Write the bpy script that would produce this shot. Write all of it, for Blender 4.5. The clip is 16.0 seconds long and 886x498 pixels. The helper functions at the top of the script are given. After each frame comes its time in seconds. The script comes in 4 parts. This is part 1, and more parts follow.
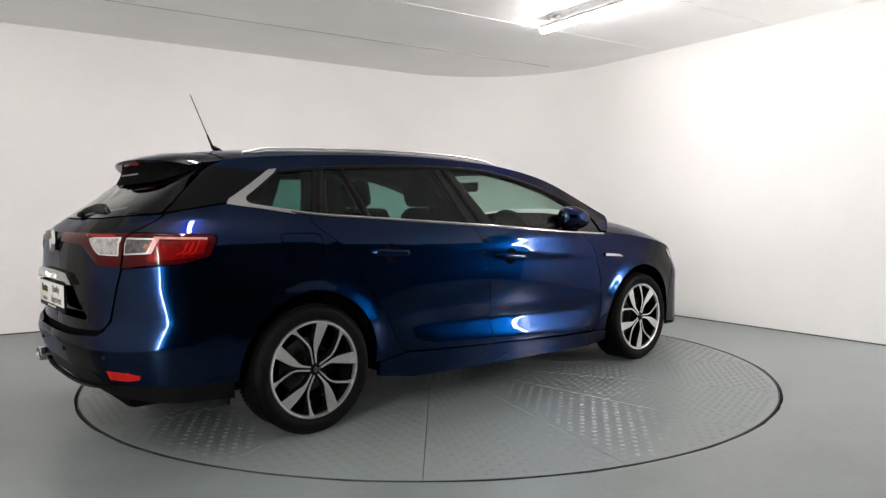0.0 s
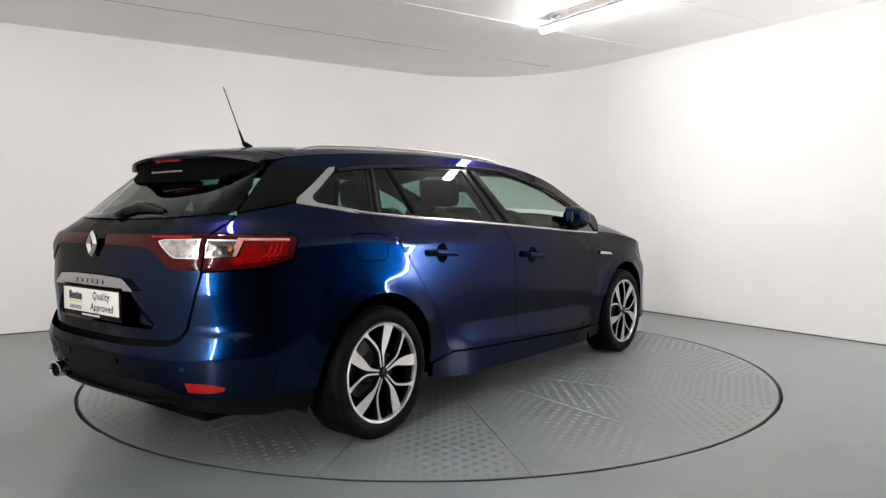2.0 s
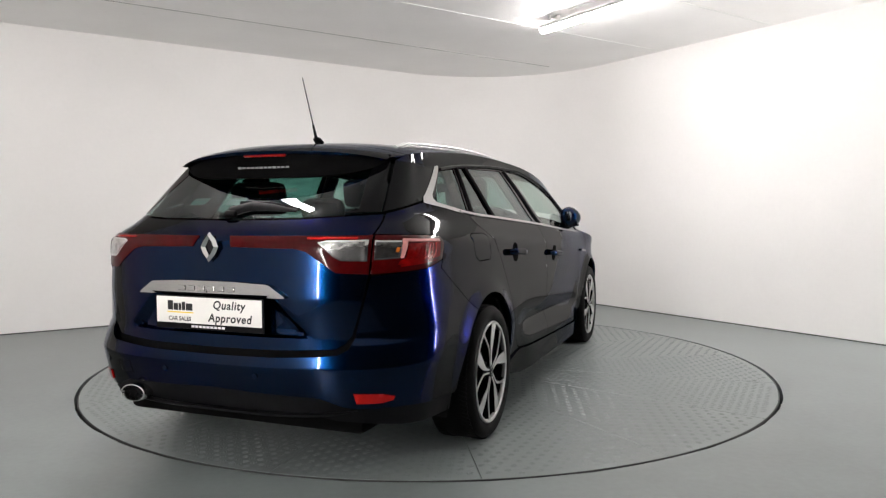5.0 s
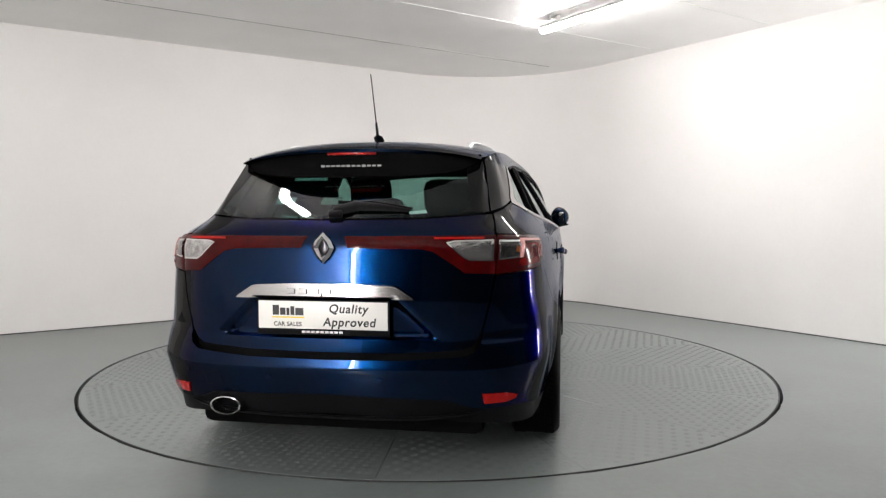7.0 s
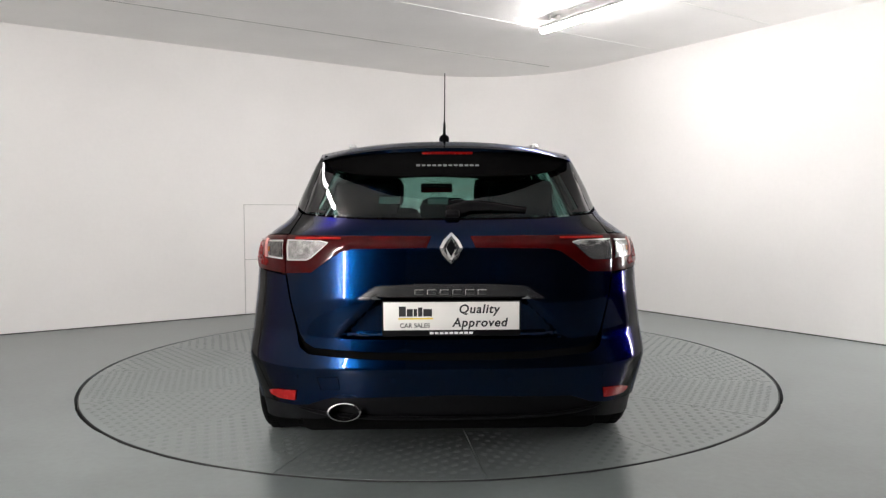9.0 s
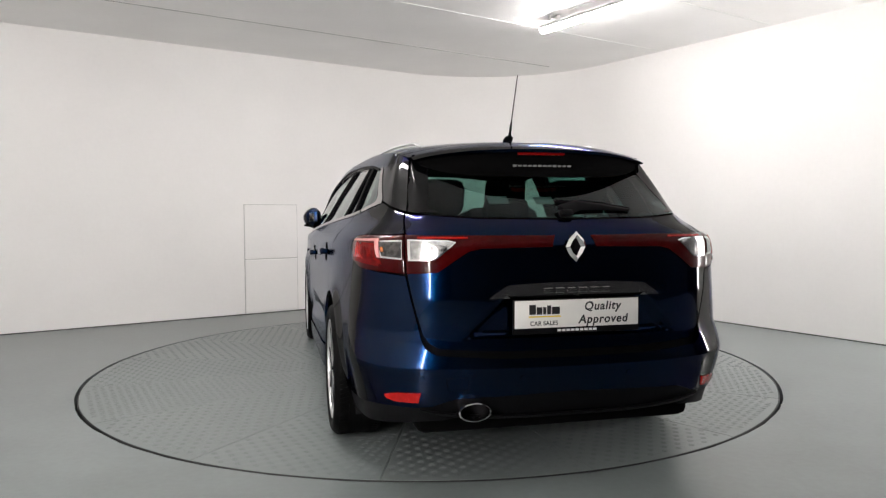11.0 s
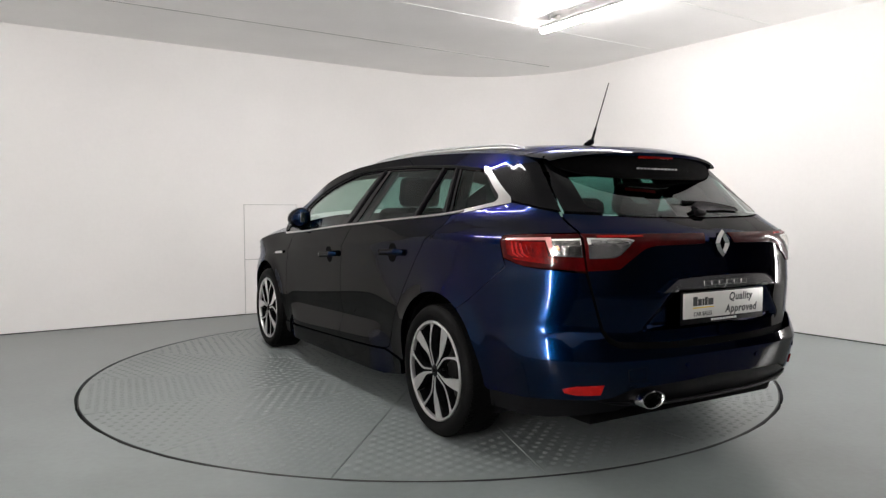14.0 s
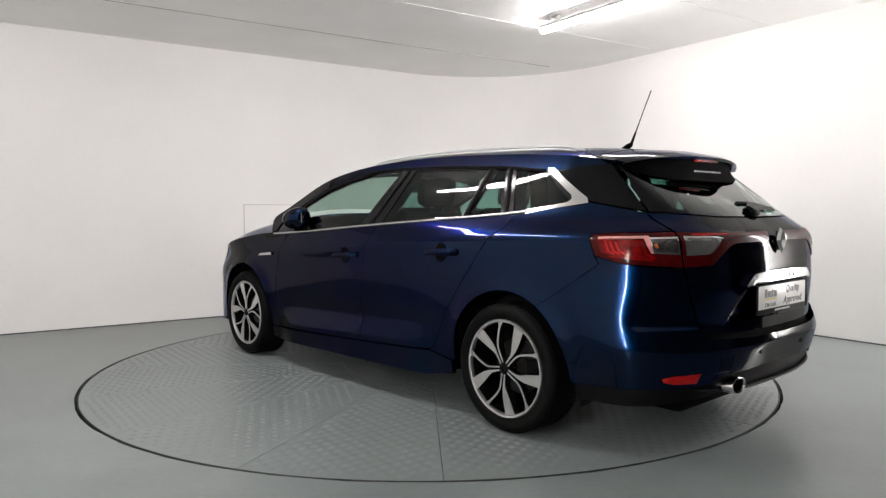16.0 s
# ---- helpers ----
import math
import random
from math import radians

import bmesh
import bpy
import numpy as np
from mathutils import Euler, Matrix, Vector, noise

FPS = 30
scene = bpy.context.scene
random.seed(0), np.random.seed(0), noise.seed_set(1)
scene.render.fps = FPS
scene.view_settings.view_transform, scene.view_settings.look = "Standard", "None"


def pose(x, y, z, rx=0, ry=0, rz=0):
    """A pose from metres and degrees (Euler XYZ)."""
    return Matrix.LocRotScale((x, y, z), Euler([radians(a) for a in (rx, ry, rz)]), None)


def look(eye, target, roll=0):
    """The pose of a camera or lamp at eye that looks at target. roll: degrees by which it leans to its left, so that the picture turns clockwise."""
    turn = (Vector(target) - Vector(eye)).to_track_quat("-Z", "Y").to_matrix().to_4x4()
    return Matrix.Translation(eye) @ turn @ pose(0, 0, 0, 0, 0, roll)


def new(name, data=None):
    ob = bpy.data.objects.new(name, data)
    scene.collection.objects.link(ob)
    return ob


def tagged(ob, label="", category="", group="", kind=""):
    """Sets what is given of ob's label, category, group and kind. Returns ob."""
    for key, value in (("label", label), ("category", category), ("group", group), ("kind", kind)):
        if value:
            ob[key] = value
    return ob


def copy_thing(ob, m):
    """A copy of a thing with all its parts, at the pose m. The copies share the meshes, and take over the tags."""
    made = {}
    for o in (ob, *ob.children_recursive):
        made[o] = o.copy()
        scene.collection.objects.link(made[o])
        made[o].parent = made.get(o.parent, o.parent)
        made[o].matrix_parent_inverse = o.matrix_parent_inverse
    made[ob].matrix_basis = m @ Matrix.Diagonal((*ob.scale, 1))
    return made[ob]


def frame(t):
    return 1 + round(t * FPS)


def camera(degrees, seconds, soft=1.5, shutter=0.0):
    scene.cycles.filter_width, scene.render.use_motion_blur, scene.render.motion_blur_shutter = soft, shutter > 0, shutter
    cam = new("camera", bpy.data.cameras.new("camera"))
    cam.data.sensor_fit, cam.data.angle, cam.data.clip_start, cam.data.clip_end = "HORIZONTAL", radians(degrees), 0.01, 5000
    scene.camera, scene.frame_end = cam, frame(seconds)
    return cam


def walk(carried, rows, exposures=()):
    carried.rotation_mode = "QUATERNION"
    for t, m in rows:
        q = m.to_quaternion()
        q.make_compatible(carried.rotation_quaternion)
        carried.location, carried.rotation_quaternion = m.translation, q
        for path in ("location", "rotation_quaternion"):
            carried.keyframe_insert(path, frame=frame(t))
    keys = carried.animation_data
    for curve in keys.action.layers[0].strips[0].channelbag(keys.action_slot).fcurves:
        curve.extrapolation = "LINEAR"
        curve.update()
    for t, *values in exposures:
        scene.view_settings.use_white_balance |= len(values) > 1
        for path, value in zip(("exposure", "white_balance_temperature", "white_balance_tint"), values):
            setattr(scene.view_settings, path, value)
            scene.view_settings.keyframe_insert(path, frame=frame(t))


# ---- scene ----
cam = camera(63.78, 16.0, soft=1.3)
EYE = Vector((0.0, -5.114, 1.085))
AIM = Vector((math.sin(radians(0.978)) * math.cos(radians(2.936)), math.cos(radians(0.978)) * math.cos(radians(2.936)), -math.sin(radians(2.936))))
walk(cam, [(0.0, look(EYE, EYE + AIM, -0.17)), (16.0, look(EYE, EYE + AIM, -0.17))])
scene.view_settings.exposure = 0.35

# ---- the room's plan: a is the way along one wall, b along the other, from their corner ----
CORNER = Vector((1.09, 4.48, 0.0))
A = Vector((0.838, 0.545, 0.0)).normalized()
B = Vector((0.545, -0.838, 0.0)).normalized()
ROOM_H = 2.77
A_END, B_END, WHITE_END = -7.4, 8.6, 6.6
TURN_B = math.degrees(math.atan2(B.y, B.x))


def plan(a, b, z=0.0):
    return CORNER + A * a + B * b + Vector((0, 0, z))


# ---- world and lights ----
world = bpy.data.worlds.new("world")
scene.world = world
world.use_nodes = True
world.node_tree.nodes["Background"].inputs[0].default_value = (0.9, 0.95, 1.0, 1)
world.node_tree.nodes["Background"].inputs[1].default_value = 0.02

BATTENS = [(-1.86, 2.66), (-5.02, 2.42)]  # where each ceiling batten begins
BATTEN_LEN = 1.48
EAST_LIGHT_B, WEST_LIGHT_B, WALL_LIGHT_LEN = 6.5, 6.45, 1.75  # the upright battens at the ends of the white walls

# ---- materials ----
def mat(name, color, rough=0.5, metal=0.0, vary=0.12, scale=6.0, bump=0.0, bump_scale=60.0, coat=0.0, coat_ior=1.36, rough_vary=0.1, dark=None, streak=None, tint=None, spec=0.5, rand=False):
    """Principled surface with a broad and a fine variation of colour, roughness and relief."""
    m = bpy.data.materials.new(name)
    m.use_nodes = True
    nt = m.node_tree
    p = nt.nodes["Principled BSDF"]
    p.inputs["Metallic"].default_value = metal
    p.inputs["Specular IOR Level"].default_value = spec
    if tint:
        p.inputs["Specular Tint"].default_value = (*tint, 1)
    p.inputs["Coat Weight"].default_value = coat
    p.inputs["Coat Roughness"].default_value, p.inputs["Coat IOR"].default_value = 0.015, coat_ior
    tc = nt.nodes.new("ShaderNodeTexCoord")
    broad = nt.nodes.new("ShaderNodeTexNoise")
    broad.inputs["Scale"].default_value, broad.inputs["Detail"].default_value = scale, 6
    fine = nt.nodes.new("ShaderNodeTexNoise")
    fine.inputs["Scale"].default_value, fine.inputs["Detail"].default_value = bump_scale, 3
    src = tc.outputs["Object"]
    if streak:
        mp = nt.nodes.new("ShaderNodeMapping")
        mp.inputs["Scale"].default_value = streak
        nt.links.new(src, mp.inputs[0])
        src = mp.outputs[0]
    if rand:
        oi, ad = nt.nodes.new("ShaderNodeObjectInfo"), nt.nodes.new("ShaderNodeVectorMath")
        ad.operation = "MULTIPLY_ADD"
        ad.inputs[1].default_value = (40.0, 25.0, 13.0)
        nt.links.new(oi.outputs["Random"], ad.inputs[0])
        nt.links.new(src, ad.inputs[2])
        src = ad.outputs[0]
    nt.links.new(src, broad.inputs["Vector"])
    nt.links.new(src, fine.inputs["Vector"])
    ramp = nt.nodes.new("ShaderNodeValToRGB")
    ramp.color_ramp.elements[0].position, ramp.color_ramp.elements[1].position = 0.3, 0.7
    lo = dark or tuple(c * (1 - vary) for c in color)
    ramp.color_ramp.elements[0].color = (*lo, 1)
    ramp.color_ramp.elements[1].color = (*(min(1, c * (1 + vary * 0.5)) for c in color), 1)
    mixf = nt.nodes.new("ShaderNodeMath")
    mixf.operation = "MULTIPLY_ADD"
    mixf.inputs[1].default_value = 0.25
    nt.links.new(fine.outputs["Fac"], mixf.inputs[0])
    sc = nt.nodes.new("ShaderNodeMath")
    sc.operation = "MULTIPLY"
    sc.inputs[1].default_value = 0.75
    nt.links.new(broad.outputs["Fac"], sc.inputs[0])
    nt.links.new(sc.outputs[0], mixf.inputs[2])
    nt.links.new(mixf.outputs[0], ramp.inputs[0])
    nt.links.new(ramp.outputs[0], p.inputs["Base Color"])
    rr = nt.nodes.new("ShaderNodeMapRange")
    rr.inputs[3].default_value, rr.inputs[4].default_value = max(0.0, rough - rough_vary), min(1, rough + rough_vary)
    nt.links.new(broad.outputs["Fac"], rr.inputs[0])
    nt.links.new(rr.outputs[0], p.inputs["Roughness"])
    if bump:
        bn = nt.nodes.new("ShaderNodeBump")
        bn.inputs["Strength"].default_value, bn.inputs["Distance"].default_value = 1.0, bump
        nt.links.new(mixf.outputs[0], bn.inputs["Height"])
        nt.links.new(bn.outputs[0], p.inputs["Normal"])
    return m


def glass(name, tint, rough=0.0):
    """A coated pane: tinted see-through with a Fresnel gloss."""
    m = bpy.data.materials.new(name)
    m.use_nodes = True
    nt = m.node_tree
    nt.nodes.remove(nt.nodes["Principled BSDF"])
    tr, gl, mx, fr = (nt.nodes.new("ShaderNode" + k) for k in ("BsdfTransparent", "BsdfGlossy", "MixShader", "LayerWeight"))
    tr.inputs[0].default_value = (*tint, 1)
    gl.inputs[0].default_value, gl.inputs["Roughness"].default_value = (1, 1, 1, 1), rough
    fr.inputs[0].default_value = 0.5
    pw, ma = nt.nodes.new("ShaderNodeMath"), nt.nodes.new("ShaderNodeMath")
    pw.operation, ma.operation = "POWER", "MULTIPLY_ADD"
    pw.inputs[1].default_value, ma.inputs[1].default_value, ma.inputs[2].default_value = 5.0, 0.85, 0.024
    nt.links.new(fr.outputs["Facing"], pw.inputs[0])
    nt.links.new(pw.outputs[0], ma.inputs[0])
    nt.links.new(ma.outputs[0], mx.inputs[0])
    nt.links.new(tr.outputs[0], mx.inputs[1])
    nt.links.new(gl.outputs[0], mx.inputs[2])
    nt.links.new(mx.outputs[0], nt.nodes["Material Output"].inputs[0])
    return m


def glow(name, color, strength):
    m = bpy.data.materials.new(name)
    m.use_nodes = True
    p = m.node_tree.nodes["Principled BSDF"]
    p.inputs["Base Color"].default_value = (*color, 1)
    p.inputs["Emission Color"].default_value = (*color, 1)
    p.inputs["Emission Strength"].default_value = strength
    return m


M_WALL = mat("white_wall_paint", (0.925, 0.905, 0.885), 0.65, vary=0.04, scale=1.1, bump=0.0015, bump_scale=30)
M_WALLDARK = mat("dark_grey_wall_paint", (0.022, 0.022, 0.025), 0.7, spec=0.2, vary=0.3, scale=1.5, bump=0.001)
M_CEIL = mat("off_white_ceiling_board", (0.91, 0.90, 0.885), 0.7, vary=0.05, scale=1.4, bump=0.0006, bump_scale=40)
M_JOINT = mat("white_cover_strip", (0.85, 0.85, 0.83), 0.4, vary=0.04)
M_JOINTG = mat("grey_board_joint", (0.42, 0.41, 0.40), 0.7, vary=0.08)
M_FLOOR = mat("grey_green_floor_paint", (0.180, 0.203, 0.200), 0.31, vary=0.24, scale=1.6, bump=0.0003, bump_scale=30, rough_vary=0.05)
M_PLATE = mat("painted_chequer_plate", (0.180, 0.202, 0.198), 0.36, vary=0.05, rand=True, scale=2.2, bump=0.00025, bump_scale=50, rough_vary=0.07)
M_SEAM = mat("pale_grey_seam", (0.60, 0.59, 0.57), 0.7, vary=0.1)
M_FLOOR_EDGE = mat("dark_floor_edge", (0.10, 0.105, 0.10), 0.8, vary=0.5, scale=5)
M_RIM = mat("black_gap_rubber", (0.012, 0.012, 0.012), 0.7, vary=0.4, scale=9)
M_PAINT = mat("deep_blue_metallic_paint", (0.0004, 0.0092, 0.036), 0.20, metal=1.0, tint=(0.02, 0.09, 0.24), vary=0.10, scale=900, bump_scale=1500, coat=0.35, coat_ior=1.45, rough_vary=0.03)
M_BLACK = mat("black_plastic", (0.0035, 0.0035, 0.004), 0.5, spec=0.08, vary=0.3, scale=30, bump=0.0003, bump_scale=400)
M_GLOSSBLACK = mat("gloss_black_trim", (0.005, 0.005, 0.006), 0.10, vary=0.2, spec=0.18, rough_vary=0.03)
M_CHROME = mat("bright_chrome", (0.70, 0.69, 0.68), 0.10, metal=1.0, vary=0.06, scale=14, rough_vary=0.04)
M_RAIL = mat("satin_silver_rail", (0.80, 0.80, 0.79), 0.38, metal=0.55, vary=0.05, scale=20)
M_SCREEN = glass("clear_tinted_screen", (0.78, 0.86, 0.83))
M_RUBBER = mat("tyre_rubber", (0.0028, 0.0028, 0.0028), 0.62, spec=0.07, vary=0.35, scale=12, bump=0.0008, bump_scale=90)
M_ALLOY = mat("machined_alloy", (0.62, 0.61, 0.60), 0.32, metal=0.9, vary=0.08, scale=40, bump_scale=300)
M_ALLOYDARK = mat("black_painted_alloy", (0.005, 0.005, 0.0055), 0.25, spec=0.15, vary=0.2, coat=0.2)
M_STEEL = mat("brake_disc_steel", (0.07, 0.068, 0.065), 0.4, metal=0.9, vary=0.2, scale=30)
M_SEAT = mat("dark_seat_cloth", (0.006, 0.006, 0.0065), 0.9, spec=0.05, vary=0.3, scale=25, bump=0.0006, bump_scale=500)
M_LINER = mat("dark_underbody", (0.0025, 0.0025, 0.0025), 0.85, spec=0.03, vary=0.3, scale=14)
M_HEADLINER = mat("dark_headlining", (0.02, 0.02, 0.02), 0.9, spec=0.05, vary=0.15, scale=30)
M_PLATEWHITE = mat("white_plate_plastic", (0.74, 0.72, 0.68), 0.35, vary=0.05, scale=9)
M_INK = mat("black_print", (0.01, 0.01, 0.01), 0.5, vary=0.2)
M_YELLOW = mat("yellow_print", (0.75, 0.55, 0.03), 0.5, vary=0.08)
M_WHITEINK = mat("white_print", (0.75, 0.75, 0.73), 0.5, vary=0.05)
M_SILVERINK = mat("pale_grey_print", (0.22, 0.225, 0.225), 0.5, vary=0.1)
M_REDLENS = mat("red_lamp_lens", (0.15, 0.0015, 0.0015), 0.25, vary=0.6, scale=26, coat=0.35, coat_ior=1.4, rough_vary=0.05, spec=0.02)
M_REDDARK = mat("dark_red_lamp_lens", (0.040, 0.0008, 0.0012), 0.30, vary=0.35, scale=18, coat=0.35, coat_ior=1.4, rough_vary=0.05, spec=0.02)
M_REDBRIGHT = mat("bright_red_reflector", (0.34, 0.006, 0.005), 0.25, vary=0.2, scale=40, coat=0.7, spec=0.1)
M_CLEARLENS = mat("clear_lamp_lens", (0.50, 0.49, 0.48), 0.14, metal=0.85, vary=0.7, scale=34, coat=0.3, bump=0.004, bump_scale=60)
M_SMOKELENS = mat("smoky_lamp_lens", (0.12, 0.115, 0.11), 0.12, metal=0.8, vary=0.9, scale=40, coat=0.4, bump=0.004, bump_scale=50)
M_AMBER = mat("amber_lens", (0.30, 0.08, 0.01), 0.2, vary=0.3, scale=40, coat=0.5)
M_GUIDE = mat("pale_light_guide", (0.72, 0.30, 0.28), 0.18, metal=0.3, vary=0.2, scale=30, coat=0.7)
M_SATIN = mat("brushed_satin_trim", (0.46, 0.455, 0.445), 0.16, metal=1.0, vary=0.08, scale=16, streak=(1, 1, 14), rough_vary=0.05)
M_GLASS = glass("green_tinted_glass", (0.56, 0.70, 0.64))
M_PRIVACY = glass("dark_privacy_glass", (0.23, 0.41, 0.37))
M_FRIT = mat("black_glass_border", (0.0025, 0.0025, 0.003), 0.04, vary=0.2, rough_vary=0.02, spec=0.12)
M_TUBE = glow("lit_opal_tube", (1.0, 0.963, 0.955), 88.0)
M_STRIP = glow("lit_upright_tube", (1.0, 0.963, 0.955), 250.0)
M_BATTEN = mat("white_enamel_batten", (0.75, 0.75, 0.73), 0.35, vary=0.06)


# ---- mesh helpers ----
def finish(bm, name, material, smooth=40):
    me = bpy.data.meshes.new(name)
    bm.normal_update()
    bm.to_mesh(me)
    bm.free()
    me.materials.append(material)
    if smooth:
        me.shade_smooth()
        me.set_sharp_from_angle(angle=radians(smooth))
    return me


def part(name, bm, material, parent=None, label="", smooth=40):
    ob = new(name, finish(bm, name, material, smooth))
    ob.parent = parent
    if label:
        tagged(ob, label)
    return ob


def thing(name, at, label, category, group="", kind=""):
    e = new(name)
    e.matrix_world = at
    e.empty_display_size = 0.1
    return tagged(e, label, category, group, kind)


def box(bm, lo, hi, bevel=0.0, m=None):
    r = bmesh.ops.create_cube(bm, size=1.0)
    vs = r["verts"]
    s = [hi[i] - lo[i] for i in range(3)]
    c = [(hi[i] + lo[i]) / 2 for i in range(3)]
    for v in vs:
        v.co = Vector((v.co.x * s[0] + c[0], v.co.y * s[1] + c[1], v.co.z * s[2] + c[2]))
    if bevel:
        es = list({e for v in vs for e in v.link_edges})
        out = bmesh.ops.bevel(bm, geom=es, offset=bevel, segments=2, affect="EDGES", profile=0.5)
        vs = list({v for f in out["faces"] for v in f.verts} | {v for v in vs if v.is_valid})
    if m is not None:
        bmesh.ops.transform(bm, matrix=m, verts=[v for v in vs if v.is_valid])
    return vs


def boxed(lo, hi, bevel=0.0, m=None):
    bm = bmesh.new()
    box(bm, lo, hi, bevel, m)
    return bm


def revolve(profile, n=48, axis="y"):
    """A closed turned ring: profile of (radius, along the axis)."""
    bm = bmesh.new()
    rings = []
    for i in range(n):
        a = 2 * math.pi * i / n
        rings.append([bm.verts.new((r * math.cos(a), h, r * math.sin(a)) if axis == "y" else (r * math.cos(a), r * math.sin(a), h)) for r, h in profile])
    k = len(profile)
    for i in range(n):
        p, q = rings[i], rings[(i + 1) % n]
        for j in range(k - 1):
            bm.faces.new((p[j], p[j + 1], q[j + 1], q[j]))
    bmesh.ops.remove_doubles(bm, verts=bm.verts, dist=1e-5)
    bmesh.ops.recalc_face_normals(bm, faces=bm.faces)
    return bm


def sweep(points, width, height, up=Vector((0, 0, 1)), n=10, taper=None):
    """A rounded bar along points."""
    bm = bmesh.new()
    pts = [Vector(p) for p in points]
    rings = []
    for i, p in enumerate(pts):
        d = (pts[min(i + 1, len(pts) - 1)] - pts[max(i - 1, 0)]).normalized()
        s = d.cross(up).normalized()
        u = s.cross(d)
        k = taper[i] if taper else 1.0
        rings.append([bm.verts.new(p + s * (width / 2 * k * math.cos(2 * math.pi * j / n)) + u * (height / 2 * k * math.sin(2 * math.pi * j / n))) for j in range(n)])
    for i in range(len(rings) - 1):
        for j in range(n):
            bm.faces.new((rings[i][j], rings[i][(j + 1) % n], rings[i + 1][(j + 1) % n], rings[i + 1][j]))
    bm.faces.new(rings[0][::-1])
    bm.faces.new(rings[-1])
    bmesh.ops.recalc_face_normals(bm, faces=bm.faces)
    return bm


# ---- the room ----
def wall_strip(name, path, height, thick, material, label, low=-0.02):
    """A wall along a plan path, its inner face on the path, its thickness to the left of it."""
    bm = bmesh.new()
    n = len(path)
    cols = []
    for i, p in enumerate(path):
        d = (path[min(i + 1, n - 1)] - path[max(i - 1, 0)]).normalized()
        out = Vector((-d.y, d.x, 0))
        q = p + out * thick
        cols.append([bm.verts.new((v.x, v.y, z)) for v, z in ((p, low), (p, height + 0.02), (q, height + 0.02), (q, low))])
    for i in range(n - 1):
        for j in range(4):
            bm.faces.new((cols[i][j], cols[i][(j + 1) % 4], cols[i + 1][(j + 1) % 4], cols[i + 1][j]))
    bm.faces.new(cols[0][::-1])
    bm.faces.new(cols[-1])
    bmesh.ops.recalc_face_normals(bm, faces=bm.faces)
    ob = part(name, bm, material, smooth=30)
    return tagged(ob, label, "wall", kind="structure")


FILLET = 1.62
fc = plan(-FILLET, FILLET)
bend = [fc + B * (-FILLET * math.cos(t)) + A * (FILLET * math.sin(t)) for t in [math.pi / 2 * i / 28 for i in range(29)]]
wall_strip("wall_north", [plan(A_END, 0)] + bend + [plan(0, WHITE_END)], ROOM_H, 0.15, M_WALL, "white painted booth wall with a rounded corner")
wall_strip("wall_east", [plan(0, WHITE_END), plan(0, B_END)], ROOM_H, 0.15, M_WALLDARK, "dark grey wall beside the booth entrance")
wall_strip("wall_south", [plan(0, B_END), plan(A_END, B_END)], ROOM_H, 0.15, M_WALLDARK, "dark grey wall closing the booth entrance side")
wall_strip("wall_west", [plan(A_END, WHITE_END), plan(A_END, 0)], ROOM_H, 0.15, M_WALL, "white painted plain booth wall")
wall_strip("wall_southwest", [plan(A_END, B_END), plan(A_END, WHITE_END)], ROOM_H, 0.15, M_WALLDARK, "dark grey wall across from the booth entrance")

RT = 2.285  # turntable radius


def slab(name, z0, z1, hole=0.0):
    bm = bmesh.new()
    ring = [plan(A_END - 0.2, -0.2), plan(0.2, -0.2), plan(0.2, B_END + 0.2), plan(A_END - 0.2, B_END + 0.2)]
    if not hole:
        vs = [bm.verts.new((p.x, p.y, z)) for z in (z0, z1) for p in ring]
        for f in ((0, 1, 2, 3), (7, 6, 5, 4), (0, 4, 5, 1), (1, 5, 6, 2), (2, 6, 7, 3), (3, 7, 4, 0)):
            bm.faces.new([vs[i] for i in f])
    else:
        n = 128
        rnd = random.Random(4)
        inner = []
        for i in range(n):
            a = 2 * math.pi * i / n
            r = hole + rnd.uniform(0, 0.006)
            inner.append(Vector((r * math.cos(a), r * math.sin(a), 0)))
        outer = []
        for p in inner:
            d = p.normalized()
            best = 1e9
            for i in range(4):
                s, e = ring[i], ring[(i + 1) % 4]
                nn = Vector((-(e - s).y, (e - s).x, 0))
                k = d.dot(nn)
                if abs(k) > 1e-9:
                    t = s.dot(nn) / k
                    if t > 0:
                        best = min(best, t)
            outer.append(d * best)
        for i in range(n):
            j = (i + 1) % n
            for k in range(6):
                t0, t1 = (k / 6) ** 1.5, ((k + 1) / 6) ** 1.5
                q = [inner[i].lerp(outer[i], t0), inner[i].lerp(outer[i], t1), inner[j].lerp(outer[j], t1), inner[j].lerp(outer[j], t0)]
                bm.faces.new([bm.verts.new((v.x, v.y, z1)) for v in q])
            bm.faces.new([bm.verts.new(v) for v in ((inner[i].x, inner[i].y, z1), (inner[j].x, inner[j].y, z1), (inner[j].x, inner[j].y, z0), (inner[i].x, inner[i].y, z0))])
        bmesh.ops.remove_doubles(bm, verts=bm.verts, dist=1e-4)
    bmesh.ops.recalc_face_normals(bm, faces=bm.faces)
    return bm


